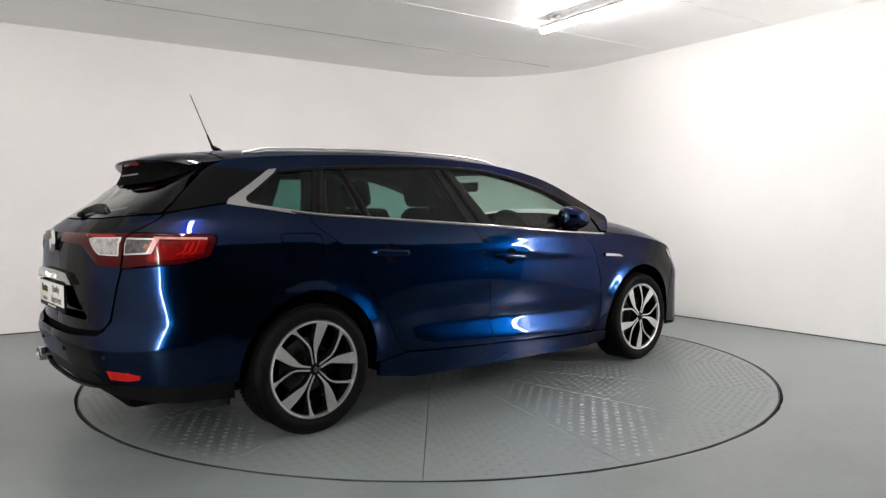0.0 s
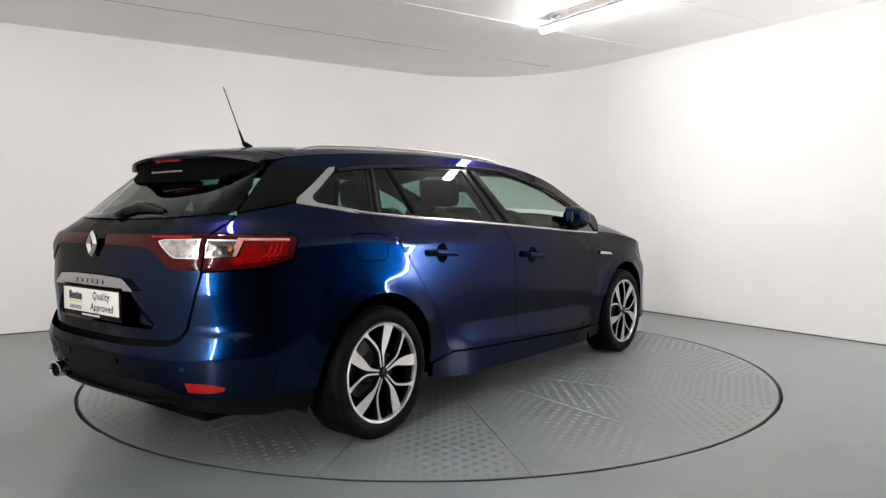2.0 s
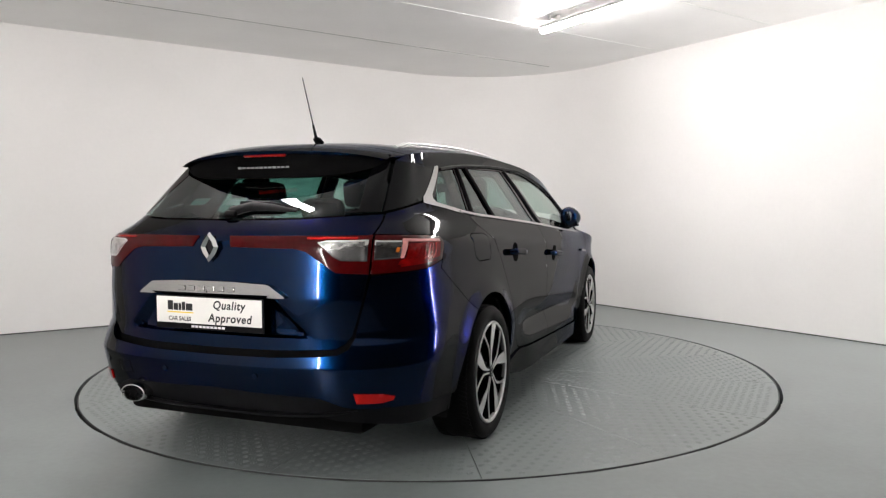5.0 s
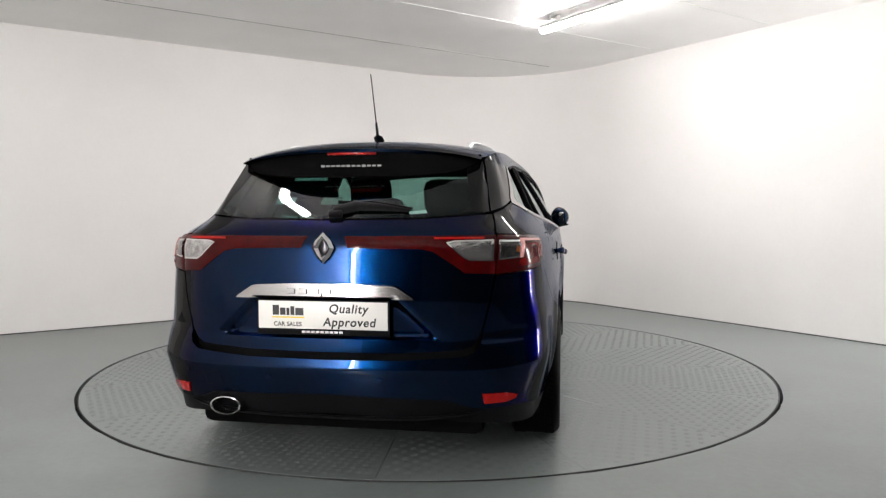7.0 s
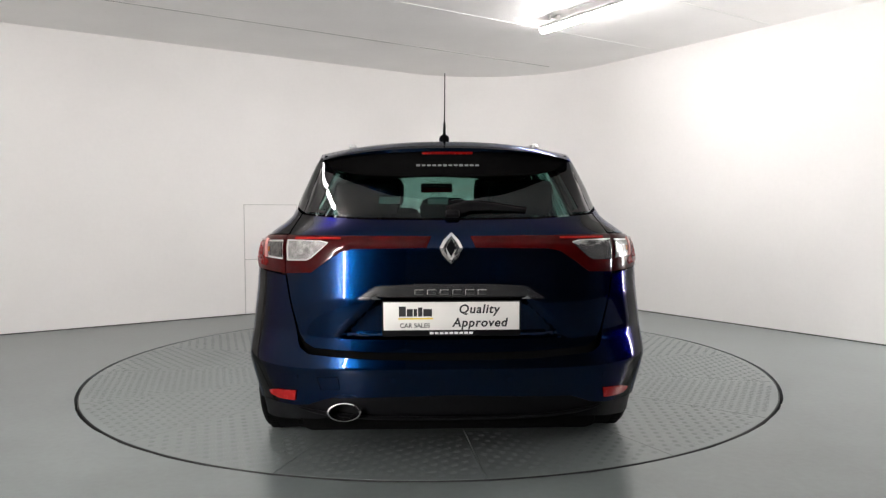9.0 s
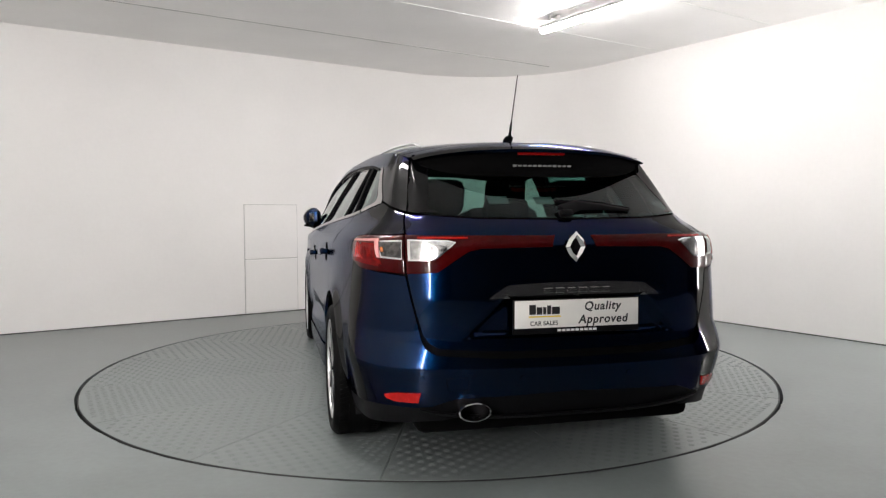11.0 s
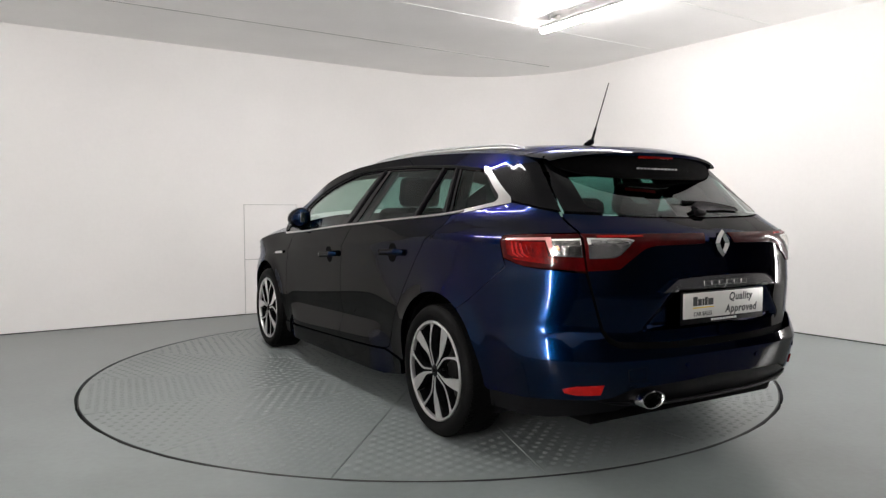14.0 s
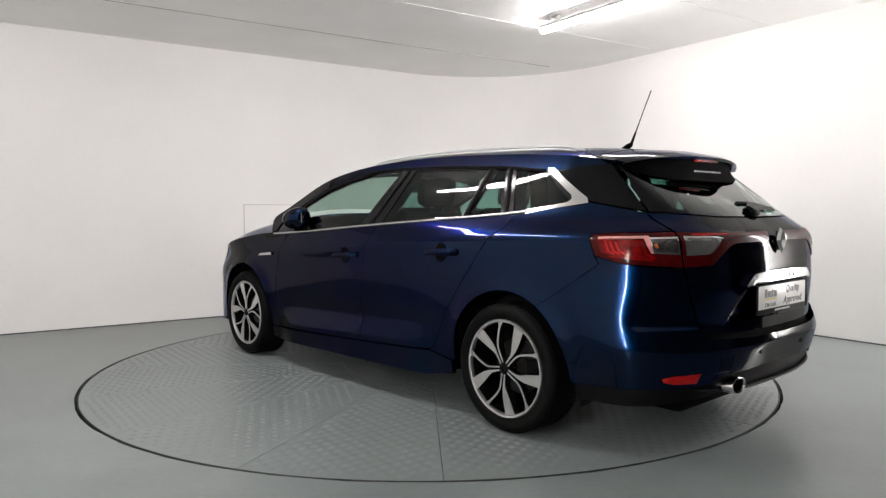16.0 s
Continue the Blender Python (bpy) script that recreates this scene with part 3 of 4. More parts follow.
def panel_mesh(loops, side=1, off=0.0, thick=0.014, step=0.03, gap=0.0, mirror=False, feat=True, dome=0.0):
    """A skin panel bounded by loops[0] with holes loops[1:], bent onto the body, with returned edges."""
    from mathutils.geometry import delaunay_2d_cdt
    flat = []
    for k, lp in enumerate(loops):
        lp = [uz(p) for p in lp]
        if gap:
            keep = [abs(p[0] - U_KNOTS[0]) < 1e-6 for p in lp]
            sh = shrink(lp, gap if k == 0 else -gap)
            lp = [((p[0], s[1]) if on else s) for p, s, on in zip(lp, sh, keep)]
        flat.append(dense(lp, step))
    us = [p[0] for p in flat[0]]
    zs = [p[1] for p in flat[0]]
    pts, edges = [], []
    for lp in flat:
        k = len(pts)
        pts += lp
        edges += [(k + i, k + (i + 1) % len(lp)) for i in range(len(lp))]
    nb = len(pts)
    zz = min(zs) + step / 2
    row = 0
    while zz < max(zs):
        uu = min(us) + step * (0.5 if row % 2 else 0.25)
        while uu < max(us):
            if in_poly(uu, zz, flat[0]) and not any(in_poly(uu, zz, h) for h in flat[1:]):
                if min((uu - p[0]) ** 2 + (zz - p[1]) ** 2 for p in pts[:nb]) > (step * .45) ** 2:
                    pts.append((uu, zz))
            uu += step
        zz += step * .9
        row += 1
    vs, es, fs, *_ = delaunay_2d_cdt([Vector(p) for p in pts], edges, [], 0, 1e-6)
    bm = bmesh.new()
    deep = {}
    for i, v in enumerate(vs):
        o = off
        if dome:
            dd = min(math.hypot(v.x - p[0], v.y - p[1]) for p in flat[0])
            o += dome * min(1.0, dd / .03) ** .5
        deep[i] = bm.verts.new(body(v.x, v.y, feat, o))
    for f in fs:
        cx, cz = sum(vs[i].x for i in f) / len(f), sum(vs[i].y for i in f) / len(f)
        if in_poly(cx, cz, flat[0]) and not any(in_poly(cx, cz, h) for h in flat[1:]):
            bm.faces.new([deep[i] for i in f])
    for v in [v for v in bm.verts if not v.link_faces]:
        bm.verts.remove(v)
    bmesh.ops.recalc_face_normals(bm, faces=bm.faces)
    bm.normal_update()
    tot = sum((f.normal.dot(f.calc_center_median() - Vector((1.3, 0, .7))) * f.calc_area() for f in bm.faces))
    if tot < 0:
        bmesh.ops.reverse_faces(bm, faces=bm.faces)
        bm.normal_update()
    if thick:
        rim_ = [e for e in bm.edges if len(e.link_faces) == 1 and not (mirror and all(abs(v.co.y) < 1e-5 for v in e.verts))]
        back = {}
        for e in rim_:
            for v in e.verts:
                if v not in back:
                    n = v.normal.copy()
                    if mirror and abs(v.co.y) < 1e-5:
                        n.y = 0
                    back[v] = v.co - n * thick
        back = {v: bm.verts.new(c) for v, c in back.items()}
        for e in rim_:
            a, b = e.verts
            lf = e.link_faces[0]
            order = [l.vert for l in lf.loops]
            i = order.index(a)
            if order[(i + 1) % len(order)] is b:
                a, b = b, a
            bm.faces.new((a, b, back[b], back[a]))
    if mirror:
        geom = bmesh.ops.duplicate(bm, geom=bm.verts[:] + bm.edges[:] + bm.faces[:])["geom"]
        for v in geom:
            if isinstance(v, bmesh.types.BMVert):
                v.co.y = -v.co.y
        bmesh.ops.reverse_faces(bm, faces=[f for f in geom if isinstance(f, bmesh.types.BMFace)])
        bmesh.ops.remove_doubles(bm, verts=[v for v in bm.verts if abs(v.co.y) < 1e-4], dist=1e-4)
    if side < 0:
        for v in bm.verts:
            v.co.y = -v.co.y
        bmesh.ops.reverse_faces(bm, faces=bm.faces)
    return bm


def panel(name, loops, material, parent, label="", side=1, smooth=35, **kw):
    if not isinstance(loops[0], list):
        loops = [loops]
    return part(name, panel_mesh(loops, side, **kw), material, parent, label, smooth)


G = 0.0022  # half a shut line
REAR_EDGE = [(.045, belt(.045)), (.06, 1.02), (.142, .949), (.316, .711), (.44, .537), (.513, .392), (.535, .352), (.575, .334)]
MID_EDGE = [(1.085, belt(1.085)), (1.152, .872), (1.189, .669), (1.208, .396), (1.215, .302)]
FRONT_EDGE = [(2.06, belt(2.06)), (2.12, .89), (2.177, .817), (2.229, .679), (2.25, .521), (2.256, .363), (2.24, .30), (2.20, .272)]
REAR_DOOR = X(*REAR_EDGE) + X((.9, .318)) + X(*MID_EDGE[::-1]) + curve(belt, 1.0, .1, 8)
FRONT_DOOR = X(*MID_EDGE) + X((1.7, .284)) + X(*FRONT_EDGE[::-1]) + curve(belt, 2.0, 1.15, 8)
FLAP = X((-.15, .975), (-.11, .986), (.03, .984), (.068, .97), (.068, .885), (.045, .857), (-.10, .857), (-.14, .88))
QUARTER = (curve(belt, .045, -.35, 8) + X((-.48, 1.108)) + [("x", -.615, 1.083)] + Y((.627, 1.05), (.642, 1.0)) + X((-.56, .992), (-.455, .984), (-.452, .965), (-.4915, .887), (-.5155, .8555))
           + arch(0, 122.55, -4) + X((.40, .296), (.575, .30)) + X(*REAR_EDGE[::-1][:-1]))
FENDER = X(*FRONT_EDGE) + X((2.20, .262), (2.33, .26)) + arch(2.712, 182, 0) + X((3.10, .40), (3.2, .62), (3.3, .76)) + curve(hood_z, 3.25, 2.3, 10) + X((2.2, .935))
LAMP_OUT = Y((.6455, .995)) + X((-.56, .990), (-.462, .982), (-.458, .965), (-.497, .892), (-.62, .862)) + Y((.6475, .848))
BUMPER = (Y((0, .527), (.30, .530), (.545, .543), (.582, .565), (.604, .605), (.622, .70), (.648, .840)) + X((-.62, .860), (-.4955, .8885), (-.5155, .8555))
          + arch(0, 122.55, 181, n=12) + X((-.392, .305)) + Y((.74, .322), (.62, .327), (.56, .336), (.47, .372), (0, .388)))
VALANCE = Y((0, .386), (.468, .370), (.558, .334), (.62, .325), (.74, .320)) + X((-.395, .303), (-.385, .225)) + Y((.74, .238), (.60, .262), (.52, .268), (.45, .285), (0, .295))
GATE = Y((0, .548), (.30, .551), (.535, .562), (.573, .582), (.597, .615), (.617, .70), (.642, .84), (.637, .998), (.623, 1.05)) + [("x", -.628, 1.080)] + Y((.52, 1.072), (.35, 1.060), (0, 1.055))
RECESS = Y((.27, .756), (.345, .70), (.42, .622), (.425, .612), (.2, .606), (-.0, .604), (0, .756))
REAR_GLASS = Y((0, 1.059), (.35, 1.064), (.52, 1.076)) + [("x", -.632, 1.085)] + Y((.575, 1.20), (.545, 1.318), (.3, 1.325), (0, 1.328))
D_GLASS = [("x", -.622, 1.088)] + X((-.48, 1.113), (-.352, 1.136), (-.335, 1.152), (-.114, 1.303)) + Y((.551, 1.318), (.581, 1.20))
LAMP_IN = Y((.6405, .995), (.075, .992), (.093, .950), (.37, .946), (.42, .935), (.535, .855), (.6405, .848))
SILL = X((.40, .292), (.575, .326), (.9, .312), (1.7, .278), (2.20, .262), (2.33, .26), (2.33, .19), (2.2, .175), (.6, .19), (.40, .22))
CANT = (curve(wtop, -.13, 2.26, 26) + X((2.29, .955), (2.36, .95), (2.44, 1.03)) + curve(edge_z, 2.44, -.30, 30) + Y((.535, 1.322)))
PANES = {
    "quarter": X((-.245, 1.140), (-.21, 1.124), (.07, 1.088), (.135, 1.306), (-.06, 1.288), (-.085, 1.276)),
    "vent": X((.15, 1.083), (.37, 1.068), (.285, 1.316), (.205, 1.312)),
    "rear": X((.415, 1.065), (1.065, 1.024), (.955, 1.338), (.42, 1.322), (.335, 1.318)),
    "front": X((1.265, 1.012), (2.02, .958), (2.02, 1.13), (1.821, 1.212), (1.552, 1.288), (1.35, 1.330), (1.08, 1.341)),
}
FRAME = curve(belt, -.33, 2.27, 22, .004) + X((2.24, 1.045)) + curve(wtop, 2.2, -.12, 24)
CHROME_D = X((-.352, 1.127), (-.338, 1.152), (-.112, 1.302), (-.070, 1.307), (-.086, 1.286), (-.252, 1.165), (-.258, 1.147), (-.24, 1.131), (-.02, 1.097), (-.02, 1.078), (-.2, 1.106))

# panels of each flank
DOORS = {}
for sd in (1, -1):
    q = panel("quarter_panel", [QUARTER, FLAP] if sd < 0 else [QUARTER], M_PAINT, car, side=sd, gap=G)
    if sd < 0:
        panel("fuel_flap", [FLAP], M_PAINT, q, "blue fuel filler flap", side=sd, gap=G, step=.025)
    panel("fender", [FENDER], M_PAINT, car, side=sd, gap=G)
    DOORS["rear", sd] = panel("rear_door", [REAR_DOOR], M_PAINT, car, side=sd, gap=G)
    DOORS["front", sd] = panel("front_door", [FRONT_DOOR], M_PAINT, car, side=sd, gap=G)
    panel("sill", [SILL], M_PAINT, car, side=sd, off=.008, thick=.03)
    panel("cant_rail", [CANT], M_PAINT, car, side=sd, gap=.001, thick=.02, step=.02)
    fr_ = panel("window_frame", [FRAME] + list(PANES.values()), M_GLOSSBLACK, car, "gloss black window surround", side=sd, off=-.004, thick=.02)
    for key, m_ in (("quarter", M_PRIVACY), ("vent", M_PRIVACY), ("rear", M_PRIVACY), ("front", M_GLASS)):
        pn = panel("side_window", [PANES[key]], m_, fr_, "tinted side window", side=sd, off=-.008, thick=0)
    panel("chrome_corner", [CHROME_D], M_SATIN, car, "satin chrome window corner", side=sd, off=.003, thick=.012, step=.02)
    strip = [body(u_at_x(x, belt(x)), belt(x) + .002, True, .004) for x in [-.04 + (2.30 + .04) * i / 30 for i in range(31)]]
    part("belt_strip", sweep([(p.x, p.y * sd, p.z) for p in strip], .008, .015, n=8), M_SATIN, car, "chrome strip under the windows")
    guard = [body(u_at_x(x, wtop(x)), wtop(x) - .004, True, .004) for x in [-.06 + 2.30 * i / 30 for i in range(31)]]
    part("drip_strip", sweep([(p.x, p.y * sd, p.z) for p in guard], .008, .014, n=8), M_BLACK, car)
    for x0, z0, x1, z1 in ((.110, 1.075, .178, 1.315), (.392, 1.062, .310, 1.320), (1.165, 1.01, 1.015, 1.340)):
        bar = [body(u_at_x(x0 + (x1 - x0) * i / 8, z0 + (z1 - z0) * i / 8), z0 + (z1 - z0) * i / 8, True, 0) for i in range(9)]
        part("window_divider", sweep([(p.x, p.y * sd, p.z) for p in bar], .022, .016, up=Vector((0, 1, 0)), n=8), M_BLACK, fr_)
    panel("corner_glass", [D_GLASS], M_FRIT, car, "black glass behind the rear side window", side=sd, gap=.0015, thick=.01)
    lo_ = panel("tail_lamp", [LAMP_OUT], M_REDDARK, car, "wraparound dark red tail lamp", side=sd, off=.003, thick=.02, step=.02, dome=.004)
    panel("red_lens", X((-.69, .958), (-.495, .962), (-.525, .905), (-.62, .888), (-.745, .880), (-.735, .896), (-.712, .905)), M_REDLENS, lo_, "red light unit", side=sd, off=.0085, thick=.004, step=.02)
    bez = panel("lens_bezel", Y((.652, .974)) + X((-.78, .973), (-.700, .970), (-.734, .906)) + Y((.653, .901)), M_CHROME, lo_, "bright lens bezel", side=sd, off=.0095, thick=.006, step=.02)
    panel("clear_lens", Y((.656, .967)) + X((-.78, .966), (-.712, .964), (-.741, .913)) + Y((.657, .908)), M_SMOKELENS, bez, "smoky clear indicator lens", side=sd, off=.0115, thick=.004, step=.02)
    panel("amber_bulb", X((-.740, .948), (-.729, .946), (-.737, .928), (-.748, .930)), M_AMBER, bez, "amber bulb glint", side=sd, off=.0128, thick=.003, step=.01)
    panel("light_guide", X((-.705, .9755), (-.50, .9685), (-.503, .9605), (-.690, .9660), (-.724, .906), (-.733, .906)), M_GUIDE, lo_, "pale light guide bent round the lens", side=sd, off=.0135, thick=.005, step=.015)
    for w_ in range(6):
        dx = -.024 * w_
        panel("light_rib", X((-.585 + dx, .897), (-.555 + dx, .910), (-.532 + dx, .956 - .003 * w_), (-.539 + dx, .957 - .003 * w_), (-.563 + dx, .914), (-.588 + dx, .901)), M_REDBRIGHT if w_ < 3 else M_REDLENS, lo_, side=sd, off=.0110, thick=.005, step=.02)
    panel("light_bar", X((-.735, .880), (-.56, .894), (-.56, .888), (-.735, .872)), M_REDLENS, lo_, side=sd, off=.010, thick=.004, step=.02)

# tailgate, rear bumper
gate = panel("tailgate", [GATE], M_PAINT, car, gap=G, mirror=True, feat=False, step=.0125)
glass_r = panel("rear_window", [REAR_GLASS], M_PRIVACY, gate, "dark tinted rear window", gap=.001, mirror=True, thick=0, feat=False)
for sd in (1, -1):
    panel("glass_border", [("x", -.634, 1.087)] + Y((.578, 1.20), (.548, 1.316), (.478, 1.318), (.505, 1.20), (.535, 1.10), (.49, 1.083)), M_FRIT, glass_r, side=sd, off=.0015, thick=0, feat=False)
    li = panel("inner_lamp", [LAMP_IN], M_REDDARK, gate, "slim red lamp strip on the tailgate", side=sd, off=.004, thick=.01, step=.02, feat=False, dome=.003)
    panel("lens_bezel", Y((.634, .976), (.495, .974), (.465, .967), (.53, .911), (.55, .900), (.634, .897)), M_CHROME, li, "bright lens bezel", side=sd, off=.0095, thick=.005, step=.02, feat=False)
    panel("clear_lens", Y((.625, .970), (.50, .970), (.475, .965), (.535, .915), (.555, .905), (.625, .903)), M_CLEARLENS, li, "clear reversing lens", side=sd, off=.011, thick=.005, step=.02, feat=False)
    panel("light_bar", Y((.60, .985), (.42, .985), (.42, .980), (.60, .979)), M_REDBRIGHT, li, side=sd, off=.010, thick=.004, step=.02, feat=False)
bumper = panel("rear_bumper", [BUMPER], M_PAINT, car, gap=.0014, mirror=True, thick=.03, step=.016)
panel("valance", [VALANCE], M_BLACK, bumper, "black lower bumper insert", mirror=True, off=-.008, thick=.05, step=.025)
for sd in (1, -1):
    panel("reflector", Y((.60, .395), (.69, .387), (.728, .374), (.722, .358), (.69, .350), (.61, .353)), M_REDBRIGHT, bumper, "red bumper reflector", side=sd, off=.006, thick=.012, step=.02)
lip = [body(u_at_y(max(abs(y), .001), .292), .292, True, .003) for y in [-.60 + 1.2 * i / 24 for i in range(25)]]
part("lower_lip", sweep([(p.x, -.60 + 1.2 * i / 24, .292 + .03 * abs(i / 12 - 1) ** 4) for i, p in enumerate(lip)], .03, .014, n=8, taper=[.3, .7] + [1] * 21 + [.7, .3]), M_BLACK, bumper, "black lip under the bumper")
panel("shut_gap", Y((0, .50), (.56, .515), (.66, .60), (.68, .86), (.60, .86), (.55, .60), (0, .58)), M_LINER, car, mirror=True, off=-.014, feat=False, thick=0)


def skin_grid(name, x0, x1, edge, crown, material, label, nx=36, ny=24, power=2.3, drop=0.0, parent=car, yscale=1.0):
    """A crowned sheet between the two edge lines."""
    bm = bmesh.new()
    rows_ = []
    for i in range(nx + 1):
        x = x0 + (x1 - x0) * i / nx
        ze, zc = edge(x), crown(x)
        ye = body(u_at_x(x, ze), ze).y * yscale
        rows_.append([bm.verts.new((x, ye * f, ze + (zc - ze) * (1 - abs(f) ** power) - drop)) for f in [-1 + 2 * j / ny for j in range(ny + 1)]])
    for i in range(nx):
        for j in range(ny):
            bm.faces.new((rows_[i][j], rows_[i + 1][j], rows_[i + 1][j + 1], rows_[i][j + 1]))
    bmesh.ops.recalc_face_normals(bm, faces=bm.faces)
    if sum(f.normal.z for f in bm.faces) < 0:
        bmesh.ops.reverse_faces(bm, faces=bm.faces)
    bmesh.ops.solidify(bm, geom=bm.faces[:], thickness=.012)
    return part(name, bm, material, parent, label)


skin_grid("roof", -.305, 1.70, edge_z, crown_z, M_PAINT, "")
ws = skin_grid("windscreen", 1.71, 2.46, edge_z, crown_z, M_SCREEN, "tinted windscreen", yscale=.97)
hood_c = table_at([2.28, 2.62, 2.9, 3.2, 3.42], [1.085, 1.058, 1.018, .930, .80])
skin_grid("bonnet", 2.33, 3.42, hood_z, hood_c, M_PAINT, "blue bonnet", power=3.2)
NOSE = X((3.11, .40), (3.21, .62), (3.31, .765)) + [(3.62, .735), (4.2, .76), (4.2, .19), (3.5, .19)] + X((3.08, .22))
for sd in (1, -1):
    panel("front_bumper", [NOSE], M_PAINT, car, side=sd, gap=G)
    panel("headlamp", X((3.14, .80), (3.30, .765)) + [(3.66, .735), (3.66, .69)] + X((3.24, .715)), M_CLEARLENS, car, "clear headlamp", side=sd, off=.004, thick=.02)
    panel("badge_strip", X((2.275, .800), (2.44, .786), (2.475, .768), (2.275, .782)), M_CHROME, car, "chrome strip on the front wing", side=sd, off=.012, thick=.01, step=.02)


# ---- details of the car ----
def wheel_parts(sd):
    """One alloy wheel about the y axis, its outer face to +y at 0."""
    w = thing("wheel", pose(0, 0, 0), "", "")
    w.parent = car
    tyre = revolve([(.243, -.008), (.262, .004), (.288, .006), (.302, -.001), (.3135, -.016), (.318, -.035), (.318, -.185), (.3135, -.205), (.300, -.22), (.262, -.225), (.243, -.212), (.235, -.11), (.243, -.008)], 72)
    ty = part("tyre", tyre, M_RUBBER, w, "black road tyre")
    bm = bmesh.new()
    for k in range(90):
        a = 2 * math.pi * k / 90
        for y0, y1, sk in ((-.022, -.062, .02), (-.16, -.205, -.02)):
            m = pose(0, 0, 0, 0, math.degrees(a), 0) @ pose(0, (y0 + y1) / 2, .3182, 0, 0, 18 if sk > 0 else -18)
            box(bm, (-.0075, -abs(y1 - y0) / 2, -.004), (.0075, abs(y1 - y0) / 2, .0022), 0, m)
    tagged(part("tread", bm, M_RUBBER, ty, smooth=0), kind="stuff")
    part("rim", revolve([(.226, -.012), (.230, -.002), (.240, .0), (.244, -.006), (.243, -.022), (.228, -.03), (.226, -.012)], 72), M_ALLOY, w, "machined alloy rim lip")
    part("barrel", revolve([(.227, -.02), (.222, -.06), (.205, -.12), (.205, -.20), (.235, -.215), (.238, -.21), (.21, -.19), (.228, -.03), (.227, -.02)], 60), M_ALLOYDARK, w, "black wheel barrel")
    part("brake_disc", revolve([(.0, -.10), (.07, -.10), (.075, -.115), (.14, -.115), (.14, -.135), (.07, -.135), (.0, -.14)], 48), M_STEEL, w)
    part("wheel_back", revolve([(.0, -.16), (.20, -.16), (.20, -.165), (.0, -.165)], 40), M_LINER, w)
    part("caliper", boxed((.08, -.16, -.05), (.15, -.08, .06), .01), M_BLACK, w)

    def flat_spoke(pts, depth, grow, y):
        bm_ = bmesh.new()
        up = [bm_.verts.new((p[0], y, p[1])) for p in pts]
        c = Vector((sum(p[0] for p in pts) / len(pts), 0, sum(p[1] for p in pts) / len(pts)))
        dn = [bm_.verts.new((p[0] + (p[0] - c.x) * grow, y - depth, p[1] + (p[1] - c.z) * grow)) for p in pts]
        n = len(pts)
        for i in range(n // 2 - 1):
            bm_.faces.new((up[i], up[i + 1], up[n - 2 - i], up[n - 1 - i]))
        for i in range(n):
            j = (i + 1) % n
            bm_.faces.new((up[i], up[j], dn[j], dn[i]))
        bmesh.ops.recalc_face_normals(bm_, faces=bm_.faces)
        return bm_

    def strip_pts(path):
        """Outline of a bar from (radius, degrees, half width) stations."""
        cs = [Vector((r * math.cos(radians(a)), r * math.sin(radians(a)))) for r, a, _ in path]
        left, right = [], []
        for i, (r, a, hw) in enumerate(path):
            d = (cs[min(i + 1, len(cs) - 1)] - cs[max(i - 1, 0)]).normalized()
            nn = Vector((-d.y, d.x))
            left.append(cs[i] + nn * hw)
            right.append(cs[i] - nn * hw)
        return left + right[::-1]

    blade = [(.030, 9.5, .004), (.055, 15.5, .0045), (.080, 17.5, .006), (.105, 16.5, .011), (.135, 13.3, .0185), (.17, 10.3, .024), (.205, 8.2, .0275), (.231, 7.2, .032)]
    thin = [(.030, 41.5, .004), (.055, 35.5, .004), (.080, 33, .004), (.108, 32.5, .0044), (.135, 36, .0048), (.17, 41.5, .0052), (.205, 45.8, .006), (.231, 48.2, .015)]
    me = {}
    for nm, path in (("blade", blade), ("thin", thin)):
        pts = strip_pts(path)
        me[nm] = (finish(flat_spoke(pts, .005, 0, -.006), "spoke", M_ALLOY, 30), finish(flat_spoke(strip_pts([(r, a, h + .0035) for r, a, h in path]), .035, 0, -.0085), "spoke_back", M_ALLOYDARK, 30))
    for k in range(5):
        for nm in ("blade", "thin"):
            s = new("spoke", me[nm][0])
            s.parent = w
            s.matrix_local = pose(0, 0, 0, 0, -72 * k, 0)
            b = new("spoke_back", me[nm][1])
            b.parent = s
    part("hub", revolve([(.0, -.012), (.036, -.012), (.040, -.02), (.042, -.06), (.0, -.06)], 32), M_ALLOYDARK, w)
    cap = part("hub_cap", revolve([(.0, -.004), (.024, -.004), (.029, -.007), (.030, -.014), (.0, -.014)], 32), M_GLOSSBLACK, w)
    bm = bmesh.new()
    for p, q, r, s_ in (((0, .017), (.012, 0), (.006, 0), (0, .009)), ((.012, 0), (0, -.017), (0, -.009), (.006, 0)), ((0, -.017), (-.012, 0), (-.006, 0), (0, -.009)), ((-.012, 0), (0, .017), (0, .009), (-.006, 0))):
        bm.faces.new([bm.verts.new((v[0], -.003, v[1])) for v in (p, q, r, s_)])
    bmesh.ops.solidify(bm, geom=bm.faces[:], thickness=.003)
    part("cap_mark", bm, M_CHROME, cap, "small chrome rhombus")
    for k in range(5):
        a = radians(72 * k + 58)
        bm = bmesh.new()
        bmesh.ops.create_cone(bm, cap_ends=True, segments=8, radius1=.008, radius2=.007, depth=.02, matrix=Matrix.Translation((.058 * math.cos(a), -.03, .058 * math.sin(a))) @ pose(0, 0, 0, 90, 0, 0))
        part("wheel_nut", bm, M_BLACK, w)
    if sd < 0:
        seen = set()
        for o in w.children_recursive:
            if o.data.name not in seen:
                seen.add(o.data.name)
                o.data.transform(Matrix.Diagonal((1, -1, 1, 1)))
                o.data.flip_normals()
    return w


